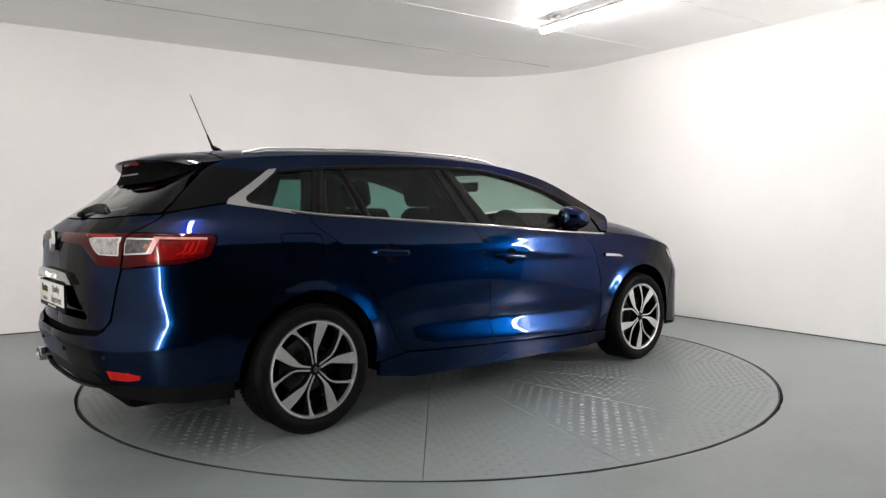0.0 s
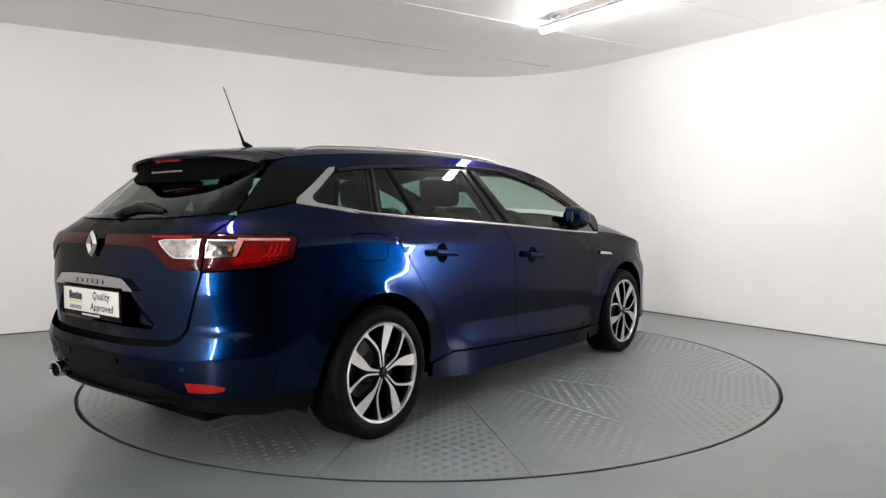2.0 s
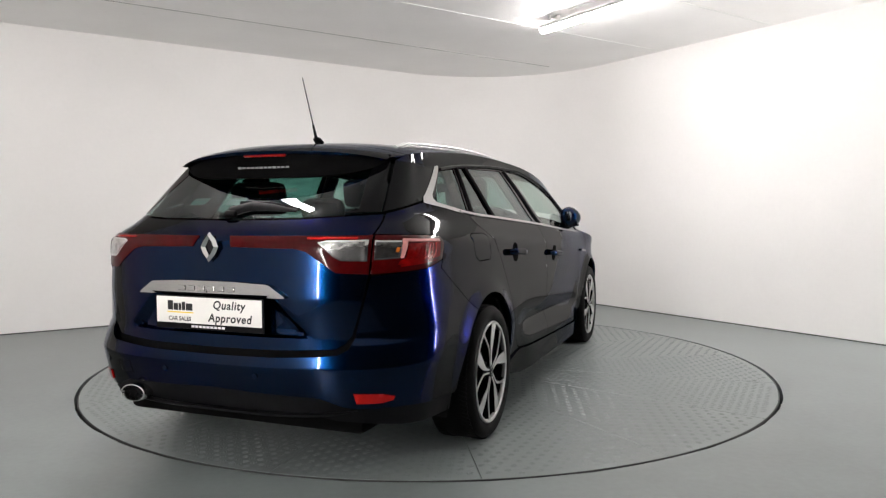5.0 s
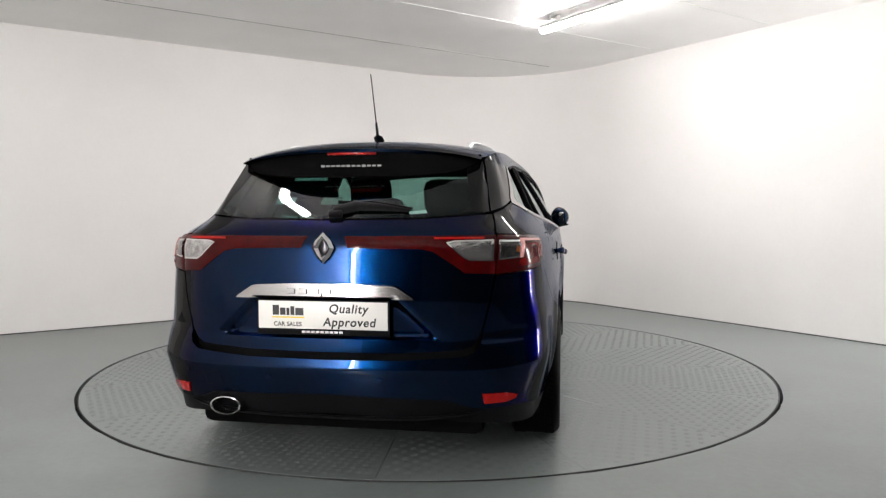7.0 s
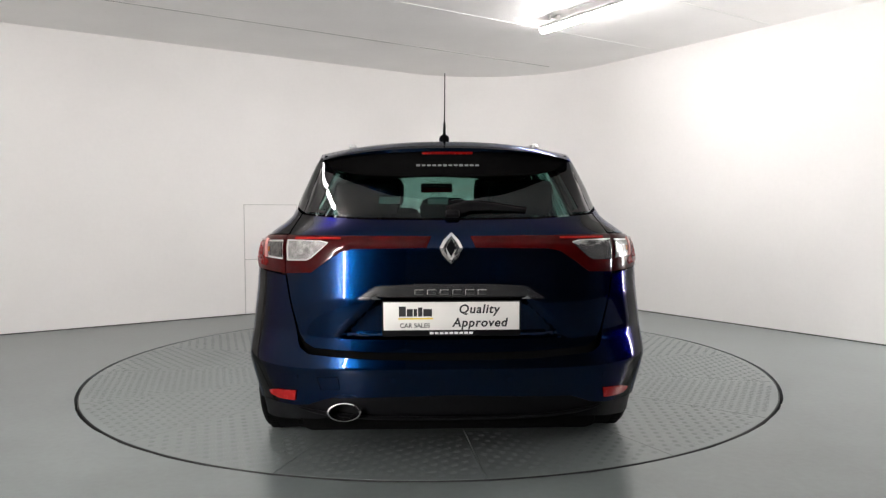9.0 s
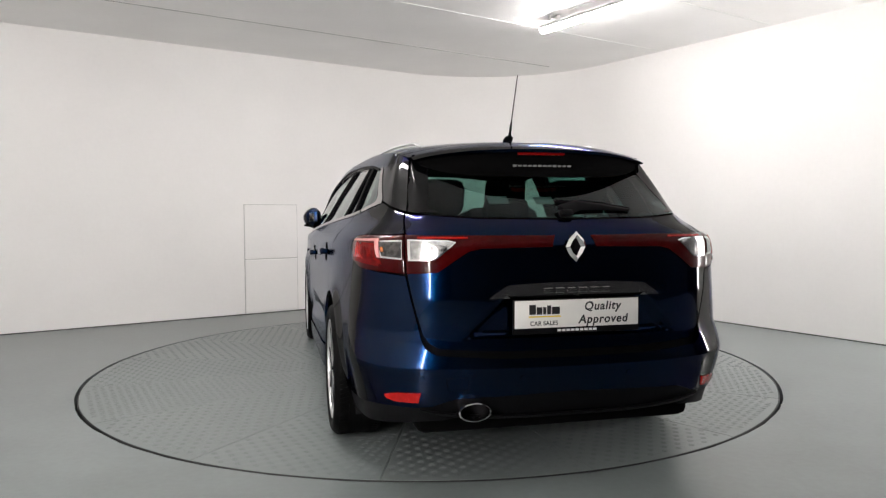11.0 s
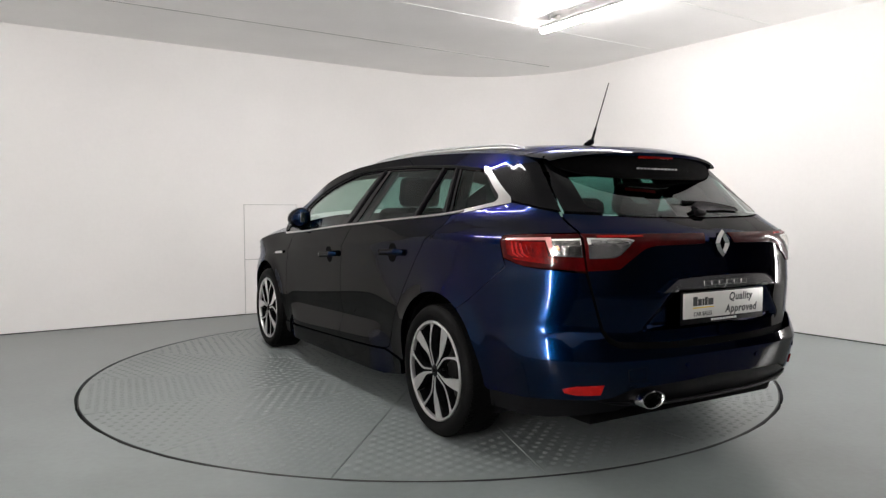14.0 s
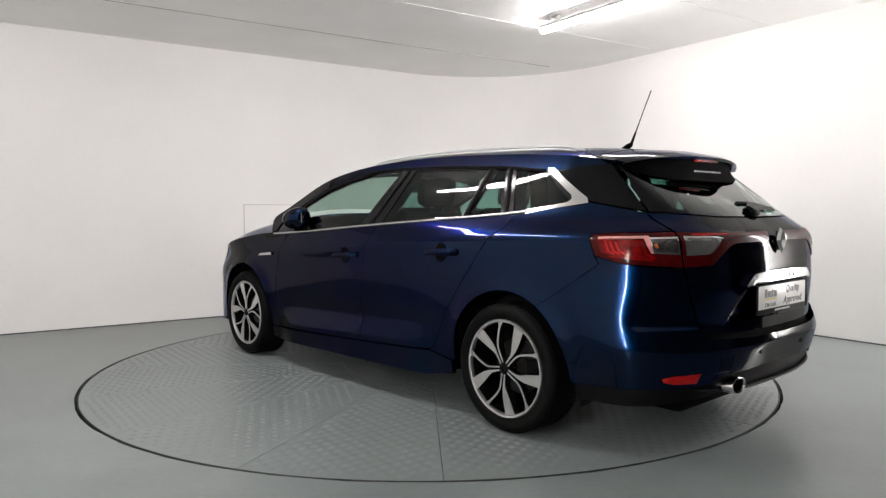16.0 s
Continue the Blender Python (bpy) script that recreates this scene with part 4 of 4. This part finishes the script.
WHEEL_Y, WHEEL_Z = .878, .318
for sd, spins in ((1, (180, 150)), (-1, (0, -43))):
    w0 = wheel_parts(sd)
    w0.matrix_local = pose(0, WHEEL_Y * sd, WHEEL_Z, 0, spins[0], 0)
    copy_thing(w0, pose(2.712, WHEEL_Y * sd, WHEEL_Z, 0, spins[1], 0))

# wheel housings and underbody
for x in (0, 2.712):
    for sd in (1, -1):
        bm = bmesh.new()
        ro = []
        for i in range(25):
            a = radians(2 + 176 * i / 24)
            ro.append([bm.verts.new((x + r * math.cos(a), y * sd, .325 + r * math.sin(a))) for r, y in ((.372, .832), (.372, .62), (.0, .62))])
        for i in range(24):
            for j in range(2):
                if j == 1:
                    bm.faces.new((ro[i][1], ro[i + 1][1], ro[0][2]))
                else:
                    bm.faces.new((ro[i][0], ro[i + 1][0], ro[i + 1][1], ro[i][1]))
        part("wheel_housing", bm, M_LINER, car)
for sd in (1, -1):
    bm = sweep([(-.395, .75 * sd, .44), (-.40, .75 * sd, .36), (-.405, .745 * sd, .27), (-.41, .74 * sd, .20)], .12, .014, up=Vector((1, 0, 0)), n=8)
    part("mud_flap", bm, M_BLACK, car, "black mud flap behind the rear wheel")
part("underbody", boxed((-.80, -.60, .20), (3.35, .60, .34), .04), M_LINER, car)
for lo, hi in (((.46, -.79, .21), (2.26, .79, .36)), ((-.78, -.66, .25), (-.46, .66, .52)), ((3.1, -.7, .2), (3.4, .7, .6))):
    part("underbody", boxed(lo, hi, .03), M_LINER, car)
for sd in (1, -1):
    panel("inner_shell", X((.42, .30), (2.28, .27), (2.28, .915), (1.1, .985), (.1, 1.045), (-.30, 1.105), (-.55, 1.06), (-.55, .86), (-.36, .66)) + arch(0, 118, 0, r=.395, n=14), M_LINER, car, side=sd, off=-.035, thick=0, feat=False)
    panel("inner_lining", X((2.30, .92), (1.1, .992), (.1, 1.052), (-.34, 1.112), (-.5, 1.09), (-.5, 1.05), (.1, 1.01), (1.1, .95), (2.3, .88)), M_SEAT, car, side=sd, off=-.045, thick=.05, feat=False)

# cabin
part("cabin_floor", boxed((-.55, -.68, .34), (2.4, .68, .37), .01), M_SEAT, car)
part("load_cover", boxed((-.62, -.56, .985), (-.02, .56, 1.0), .006), M_SEAT, car)
part("seat_bench", boxed((.02, -.66, .50), (.62, .66, .66), .05), M_SEAT, car)
part("bench_back", boxed((-.06, -.64, 0), (.08, .64, .52), .05, pose(.12, 0, .56, 0, -20, 0)), M_SEAT, car)


def rest(x, y, z, w=.26, h=.18, lean=-14):
    bm = boxed((-.05, -w / 2, 0), (.05, w / 2, h), .045, pose(x, y, z, 0, lean, 0))
    for s in (-.06, .06):
        box(bm, (-.006, s - .006, -.10), (.006, s + .006, .02), 0, pose(x, y, z, 0, lean, 0))
    return bm


for y in (-.38, .38):
    part("headrest", rest(-.07, y, 1.07, .32, .18), M_SEAT, car)
part("headrest", rest(-.07, 0, 1.04, .24, .12), M_SEAT, car)
for y in (-.37, .37):
    seat = part("front_seat", boxed((1.28, y - .26, .50), (1.80, y + .26, .64), .06), M_SEAT, car, "dark cloth front seat")
    part("backrest", boxed((-.07, -.25, 0), (.07, .25, .56), .06, pose(1.28, y, .58, 0, -18, 0)), M_SEAT, seat)
    part("headrest", rest(1.07, y, 1.12, .28, .19, -10), M_SEAT, seat)
part("dashboard", boxed((2.02, -.70, .70), (2.50, .70, .955), .06), M_SEAT, car)
bm = bmesh.new()
n1, n2 = 36, 8
for i in range(n1):
    for j in range(n2):
        a, b = 2 * math.pi * i / n1, 2 * math.pi * j / n2
        bm.verts.new(((.180 + .016 * math.cos(b)) * math.cos(a), (.180 + .016 * math.cos(b)) * math.sin(a), .016 * math.sin(b)))
bm.verts.ensure_lookup_table()
for i in range(n1):
    for j in range(n2):
        bm.faces.new([bm.verts[(p % n1) * n2 + q % n2] for p, q in ((i, j), (i + 1, j), (i + 1, j + 1), (i, j + 1))])
box(bm, (-.17, -.022, -.012), (.17, .022, .008), .006)
box(bm, (-.022, -.17, -.012), (.022, .0, .008), .006)
box(bm, (-.06, -.05, -.03), (.06, .05, .016), .015)
bmesh.ops.transform(bm, matrix=pose(1.90, -.37, .93, 0, 0, 90) @ pose(0, 0, 0, 62, 0, 0), verts=bm.verts)
part("steering_wheel", bm, M_BLACK, car, "black steering wheel")
skin_grid("headlining", -.32, 1.72, edge_z, crown_z, M_HEADLINER, "dark headlining", drop=.035, yscale=.97, nx=16, ny=12)
part("rear_view_mirror", boxed((-.012, -.12, -.035), (.012, .12, .035), .012, pose(1.78, 0, 1.27, 0, 8, 0)), M_BLACK, car)

for sd in (1, -1):
    panel("pillar_trim", X((-.50, 1.06), (-.14, 1.09), (-.02, 1.30), (-.20, 1.33), (-.33, 1.30)), M_SEAT, car, side=sd, off=-.06, thick=.01, feat=False)
    panel("pillar_trim", X((.02, 1.06), (.17, 1.05), (.23, 1.33), (.10, 1.33)), M_SEAT, car, side=sd, off=-.05, thick=.01, feat=False)
    panel("pillar_trim", X((1.07, 1.0), (1.26, .99), (1.09, 1.35), (.94, 1.35)), M_SEAT, car, side=sd, off=-.05, thick=.01, feat=False)

# spoiler over the rear window
bm = bmesh.new()
secs = []
NS = 28
for i in range(NS + 1):
    f = -1 + 2 * i / NS
    y = .548 * f
    k = abs(f) ** 2.4
    xt, zt = -.612 + .140 * k, 1.362 - .036 * k - .008 * abs(f) ** 8
    xr = -.318
    zr = edge_z(-.31) + (crown_z(-.31) - edge_z(-.31)) * (1 - abs(f) ** 2.3) - .001
    yr = body(u_at_x(-.31, edge_z(-.31)), edge_z(-.31)).y * f
    th = .020 * (1 - .5 * k)
    secs.append([bm.verts.new(p) for p in ((xr, yr, zr), (xr + (xt - xr) * .5, (y + yr) / 2, (zr + zt) / 2 + .010 * (1 - k)), (xt + .03, y, zt + .006), (xt, y, zt - .006), (xt + .006, y, zt - th), (xt + .035, y * .985, zt - th - .002))])
und = []
for i in range(NS + 1):
    f = -1 + 2 * i / NS
    k = abs(f) ** 2.4
    y = .54 * f
    z1 = 1.240 + .056 * abs(f) ** 5
    xg = body_raw(u_at_y(abs(y), z1), z1)[0]
    und.append((xg - .022 * (1 - k) - .003, y * .985, z1))
for i in range(NS):
    for j in range(5):
        bm.faces.new((secs[i][j], secs[i][j + 1], secs[i + 1][j + 1], secs[i + 1][j]))
bmesh.ops.recalc_face_normals(bm, faces=bm.faces)
if sum(f.normal.z * f.calc_area() for f in bm.faces) < 0:
    bmesh.ops.reverse_faces(bm, faces=bm.faces)
edge_pts = [tuple(s[5].co) for s in secs]
bmesh.ops.solidify(bm, geom=bm.faces[:], thickness=.006)
spoiler = part("spoiler", bm, M_PAINT, car, "blue roof spoiler over the rear window")
bm = bmesh.new()
prev = None
for e, u_ in zip(edge_pts, und):
    e, u_ = Vector(e), Vector(u_)
    row = [bm.verts.new(p) for p in (e + Vector((0, 0, .004)), e.lerp(u_, .3) + Vector((.006, 0, 0)), e.lerp(u_, .7) + Vector((.004, 0, 0)), u_, u_ + Vector((.010, 0, -.004)), u_ + Vector((.05, 0, .004)))]
    if prev:
        for j in range(5):
            bm.faces.new((prev[j], prev[j + 1], row[j + 1], row[j]))
    prev = row
bmesh.ops.recalc_face_normals(bm, faces=bm.faces)
under = part("spoiler_lining", bm, M_LINER, spoiler, "black panel under the spoiler")
part("brake_light", boxed((-.012, -.108, -.009), (.012, .108, .009), .004, pose(-.574, 0, 1.341, 0, 12, 0)), M_REDBRIGHT, spoiler, "red high-level brake light")
LETTER_X = -.590
for k in range(12):
    y = .125 - k * .0228
    h = .010 if k in (0, 5, 8) else .0075
    part("lettering", boxed((-.001, -.008, -h * .5), (.001, .008, h * .45), 0, pose(LETTER_X, y, 1.285, 0, -3, 0)), M_SILVERINK, spoiler, smooth=0)

# roof rails and aerial
for sd in (1, -1):
    pts = []
    for i in range(41):
        f = i / 40
        x = -.17 + 1.87 * f
        ze, zc = edge_z(x), crown_z(x)
        y = .475 - .03 * abs(2 * f - 1) ** 3
        yb = body(u_at_x(x, ze), ze).y
        roofz = ze + (zc - ze) * (1 - (y / yb) ** 2.3)
        lift = min(1, f / .07, (1 - f) / .10)
        lift = lift * lift * (3 - 2 * lift)
        pts.append((x, y * sd, roofz + .002 + .018 * lift))
    rail = part("roof_rail", sweep(pts, .028, .015, n=10), M_RAIL, car, "satin silver roof rail")
    part("rail_foot", sweep([(x, y, z - .013) for x, y, z in pts[1:-1]], .016, .013, n=8), M_RAIL, rail)
bm = sweep([(-.085, 0, 1.434), (-.11, 0, 1.438), (-.135, 0, 1.452), (-.150, 0, 1.462)], .05, .028, n=12, taper=[.4, 1, .9, .3])
aer = part("aerial", bm, M_BLACK, car, "black whip aerial on the roof")
part("whip", sweep([(-.140, 0, 1.450), (-.168, 0, 1.515), (-.172, 0, 1.525), (-.262, 0, 1.735)], .016, .016, up=Vector((0, 1, 0)), n=8, taper=[1, .7, .36, .30]), M_BLACK, aer)

# door handles
for key, hx, hz in (("rear", .470, .869), ("front", 1.355, .818)):
    for sd in (1, -1):
        d = DOORS[key, sd]
        sl = -.055
        panel("handle_bowl", X(*[(hx + .046 * math.cos(a), hz + .050 * math.sin(a)) for a in [2 * math.pi * i / 18 for i in range(18)]]), M_LINER, d, "dark handle recess", side=sd, off=.0025, thick=.004, step=.02)
        pts = []
        for i in range(15):
            f = i / 14
            x = hx - .122 + .244 * f
            z = hz + sl * (x - hx)
            out = .034 * min(1, math.sin(math.pi * min(max(f, .02), .98)) * 2.6)
            p = body(u_at_x(x, z), z, True, max(.004, out))
            pts.append((p.x, p.y * sd, p.z))
        h_ = part("handle", sweep(pts, .020, .036, n=10, taper=[.5, .85] + [1] * 11 + [.85, .5]), M_PAINT, d, "blue door handle")

# door mirrors
for sd in (1, -1):
    bm = bmesh.new()
    bmesh.ops.create_uvsphere(bm, u_segments=24, v_segments=16, radius=1)
    for v in bm.verts:
        x, y, z = v.co
        x = max(x, -.75)
        zz = z * (1 - .15 * y)
        v.co = Vector((1.962 + .135 * x + .02 * y, (.862 + .068 * y) * sd, 1.046 + .076 * zz - .012 * x))
    bmesh.ops.recalc_face_normals(bm, faces=bm.faces)
    mir = part("door_mirror", bm, M_PAINT, DOORS["front", sd], "dark blue door mirror on a black foot")
    part("mirror_base", sweep([(1.98, .77 * sd, .955), (1.965, .81 * sd, .972), (1.955, .85 * sd, .992)], .11, .05, up=Vector((0, 0, 1)), n=10), M_GLOSSBLACK, mir)
    part("mirror_band", sweep([(1.885, .805 * sd, 1.0), (1.93, .86 * sd, .983), (1.97, .91 * sd, .99)], .05, .018, n=8), M_GLOSSBLACK, mir)
    part("mirror_glass", boxed((-.0015, -.034, -.032), (.0015, .034, .032), .001, pose(1.8595, .855 * sd, 1.052, 0, 0, 14 * sd)), M_CHROME, mir, "mirror glass")

# exhaust tail pipe
bm = revolve([(.054, .004), (.058, -.002), (.064, .0), (.065, .006), (.063, .12), (.050, .20), (.048, .20), (.054, .12), (.053, .01), (.054, .004)], 40)
for v in bm.verts:
    v.co = Vector((-.962 + v.co.y, .408 + v.co.x, .328 + v.co.z * .56))
ex = part("tail_pipe", bm, M_CHROME, car, "oval chrome tail pipe trim")
bm = boxed((-.86, .355, .302), (-.84, .461, .354), .004)
part("pipe_core", bm, M_LINER, ex)

# tailgate fittings
bar = panel("chrome_bar", Y((0, .815), (.125, .815), (.27, .808), (.285, .804), (.345, .764), (.350, .757), (0, .757)), M_SATIN, gate, "brushed chrome bar over the number plate", mirror=True, off=.022, thick=.02, step=.02, feat=False)
for k in range(6):
    y = .122 - k * .0475
    w_ = .034
    part("raised_mark", boxed((-.003, -w_ / 2, -.010), (.003, w_ / 2, .010), .002, pose(body(u_at_y(max(.01, abs(y)), .786), .786, False, .023).x, y, .786, 0, 0, 0)), M_SATIN, bar, smooth=0)
emb = bmesh.new()
outer = [(0, .060), (.030, .030), (.044, 0), (.030, -.030), (0, -.060), (-.030, -.030), (-.044, 0), (-.030, .030)]
inner = [(0, .033), (.010, .016), (.019, 0), (.010, -.016), (0, -.033), (-.010, -.016), (-.019, 0), (-.010, .016)]
mid = [((a[0] + b[0]) / 2, (a[1] + b[1]) / 2) for a, b in zip(outer, inner)]
vo = [emb.verts.new((0, a, b)) for a, b in outer]
vm = [emb.verts.new((-.012, a, b)) for a, b in mid]
vi = [emb.verts.new((0, a, b)) for a, b in inner]
for i in range(8):
    j = (i + 1) % 8
    emb.faces.new((vo[i], vo[j], vm[j], vm[i]))
    emb.faces.new((vm[i], vm[j], vi[j], vi[i]))
bmesh.ops.recalc_face_normals(emb, faces=emb.faces)
bmesh.ops.transform(emb, matrix=pose(-.958, 0, .950, 0, 4, 0), verts=emb.verts)
part("emblem", emb, M_CHROME, gate, "chrome rhombus emblem", smooth=20)
part("emblem_back", boxed((-.954, -.026, .905), (-.944, .026, .995), .003), M_GLOSSBLACK, gate)

# show plate on the tailgate
XP = -.972
pl = part("show_plate", boxed((XP, -.262, .618), (XP + .010, .262, .752), .003), M_BLACK, gate, "black plate holder")
face = part("plate_face", boxed((XP - .003, -.256, .642), (XP, .256, .748), .0015), M_PLATEWHITE, pl, "white show plate with dealer lettering")


def words(name, text, size, y, z, material, parent, shear=0.0, space=1.0, x=XP - .0036, bold=.0011):
    cu = bpy.data.curves.new(name, "FONT")
    cu.body, cu.size, cu.shear, cu.extrude, cu.space_character = text, size, shear, .0002, space
    cu.align_x, cu.offset = "CENTER", bold
    ob = new(name, cu)
    dg = bpy.context.evaluated_depsgraph_get()
    me = bpy.data.meshes.new_from_object(ob.evaluated_get(dg))
    bpy.data.objects.remove(ob)
    me.materials.clear()
    me.materials.append(material)
    o = new(name, me)
    o.parent = parent
    o.matrix_local = pose(x, y, z, 90, 0, -90)
    return o


words("lettering", "Quality", .046, -.102, .706, M_INK, face, .18, 1.12)
words("lettering", "Approved", .046, -.106, .655, M_INK, face, .18, 1.12)
words("lettering", "CAR SALES", .0235, .138, .652, M_INK, face, bold=.0004)
bm = bmesh.new()
for k, (y0, y1, h) in enumerate(((.198, .172, .038), (.168, .146, .028), (.142, .130, .028), (.126, .110, .034), (.106, .074, .028))):
    box(bm, (XP - .0040, y1, .694), (XP - .0030, y0, .694 + h))
part("logo_mark", bm, M_INK, face, "plain black logo bars", smooth=0)
part("logo_line", boxed((XP - .0040, .070, .683), (XP - .0030, .200, .688)), M_YELLOW, face, "yellow underline", smooth=0)
for k in range(9):
    y = .075 - k * .0185
    part("small_mark", boxed((XP - .0008, y - .007, .626), (XP + .001, y + .007, .6345)), M_WHITEINK, pl, smooth=0)

# rear wiper
wp = part("rear_wiper", boxed((-.018, -.028, -.015), (.010, .028, .015), .009, pose(-.828, -.01, 1.076, 0, 40, 0)), M_BLACK, gate, "black rear wiper")


def on_glass(y, z, o):
    return tuple(Vector((body(u_at_y(abs(y) + 1e-4, z), z, False, o).x, y, z)))


part("wiper_arm", sweep([on_glass(0, 1.09, .05), on_glass(-.08, 1.112, .042), on_glass(-.18, 1.106, .034), on_glass(-.305, 1.092, .022)], .05, .018, up=Vector((-.7, 0, .7)), n=8, taper=[1.3, 1.2, .8, .35]), M_BLACK, wp)
part("wiper_blade", sweep([on_glass(.005, 1.128, .02), on_glass(-.15, 1.124, .018), on_glass(-.31, 1.098, .016)], .014, .016, n=6), M_BLACK, wp)

# stickers on the inside of the rear window
for y0, y1, z0, z1 in ((.285, .20, 1.122, 1.152), (.085, -.03, 1.120, 1.150)):
    st = panel("window_sticker", Y((max(y0, .001), z0), (max(y1, .001), z0), (max(y1, .001), z1), (max(y0, .001), z1)), M_SILVERINK, glass_r, "pale sticker on the rear window", off=-.003, thick=0, feat=False, step=.02)

# parking sensors and towing-eye cover in the rear bumper
for y in (-.60, -.22, .22, .60):
    q = body(u_at_y(abs(y), .452), .452, True, .002)
    bm = bmesh.new()
    bmesh.ops.create_cone(bm, cap_ends=True, segments=16, radius1=.011, radius2=.010, depth=.006, matrix=Matrix.Translation((q.x, y, q.z)) @ pose(0, 0, 0, 0, 90, 0 if abs(y) < .5 else (-32 if y > 0 else 32)))
    part("parking_sensor", bm, M_PAINT, bumper)
cov = [(.51, .455), (.43, .462), (.425, .41), (.50, .405)]
part("towing_cover", sweep([tuple(body(u_at_y(y, z), z, True, .0006)) for y, z in cov + cov[:1]], .003, .003, n=5), M_LINER, bumper)


def motions():
    rows_t, rows_c = [], []
    for i in range(33):
        t = i * 0.5
        th = TH0 + TW * t + TQ * (t - 8) ** 2
        rows_t.append((t, pose(0, 0, 0, 0, 0, th)))
        rows_c.append((t, pose(0, 0, 0, 0, 0, th) @ pose(-CAR_X, -CAR_Y, 0.001)))
    walk(table, rows_t)
    walk(car, rows_c)


# turn of the table in degrees, and the rear axle's place on it
TH0, TW, TQ = 38.82, 5.759, 0.00402
CAR_X, CAR_Y = 1.479, 0.049
motions()
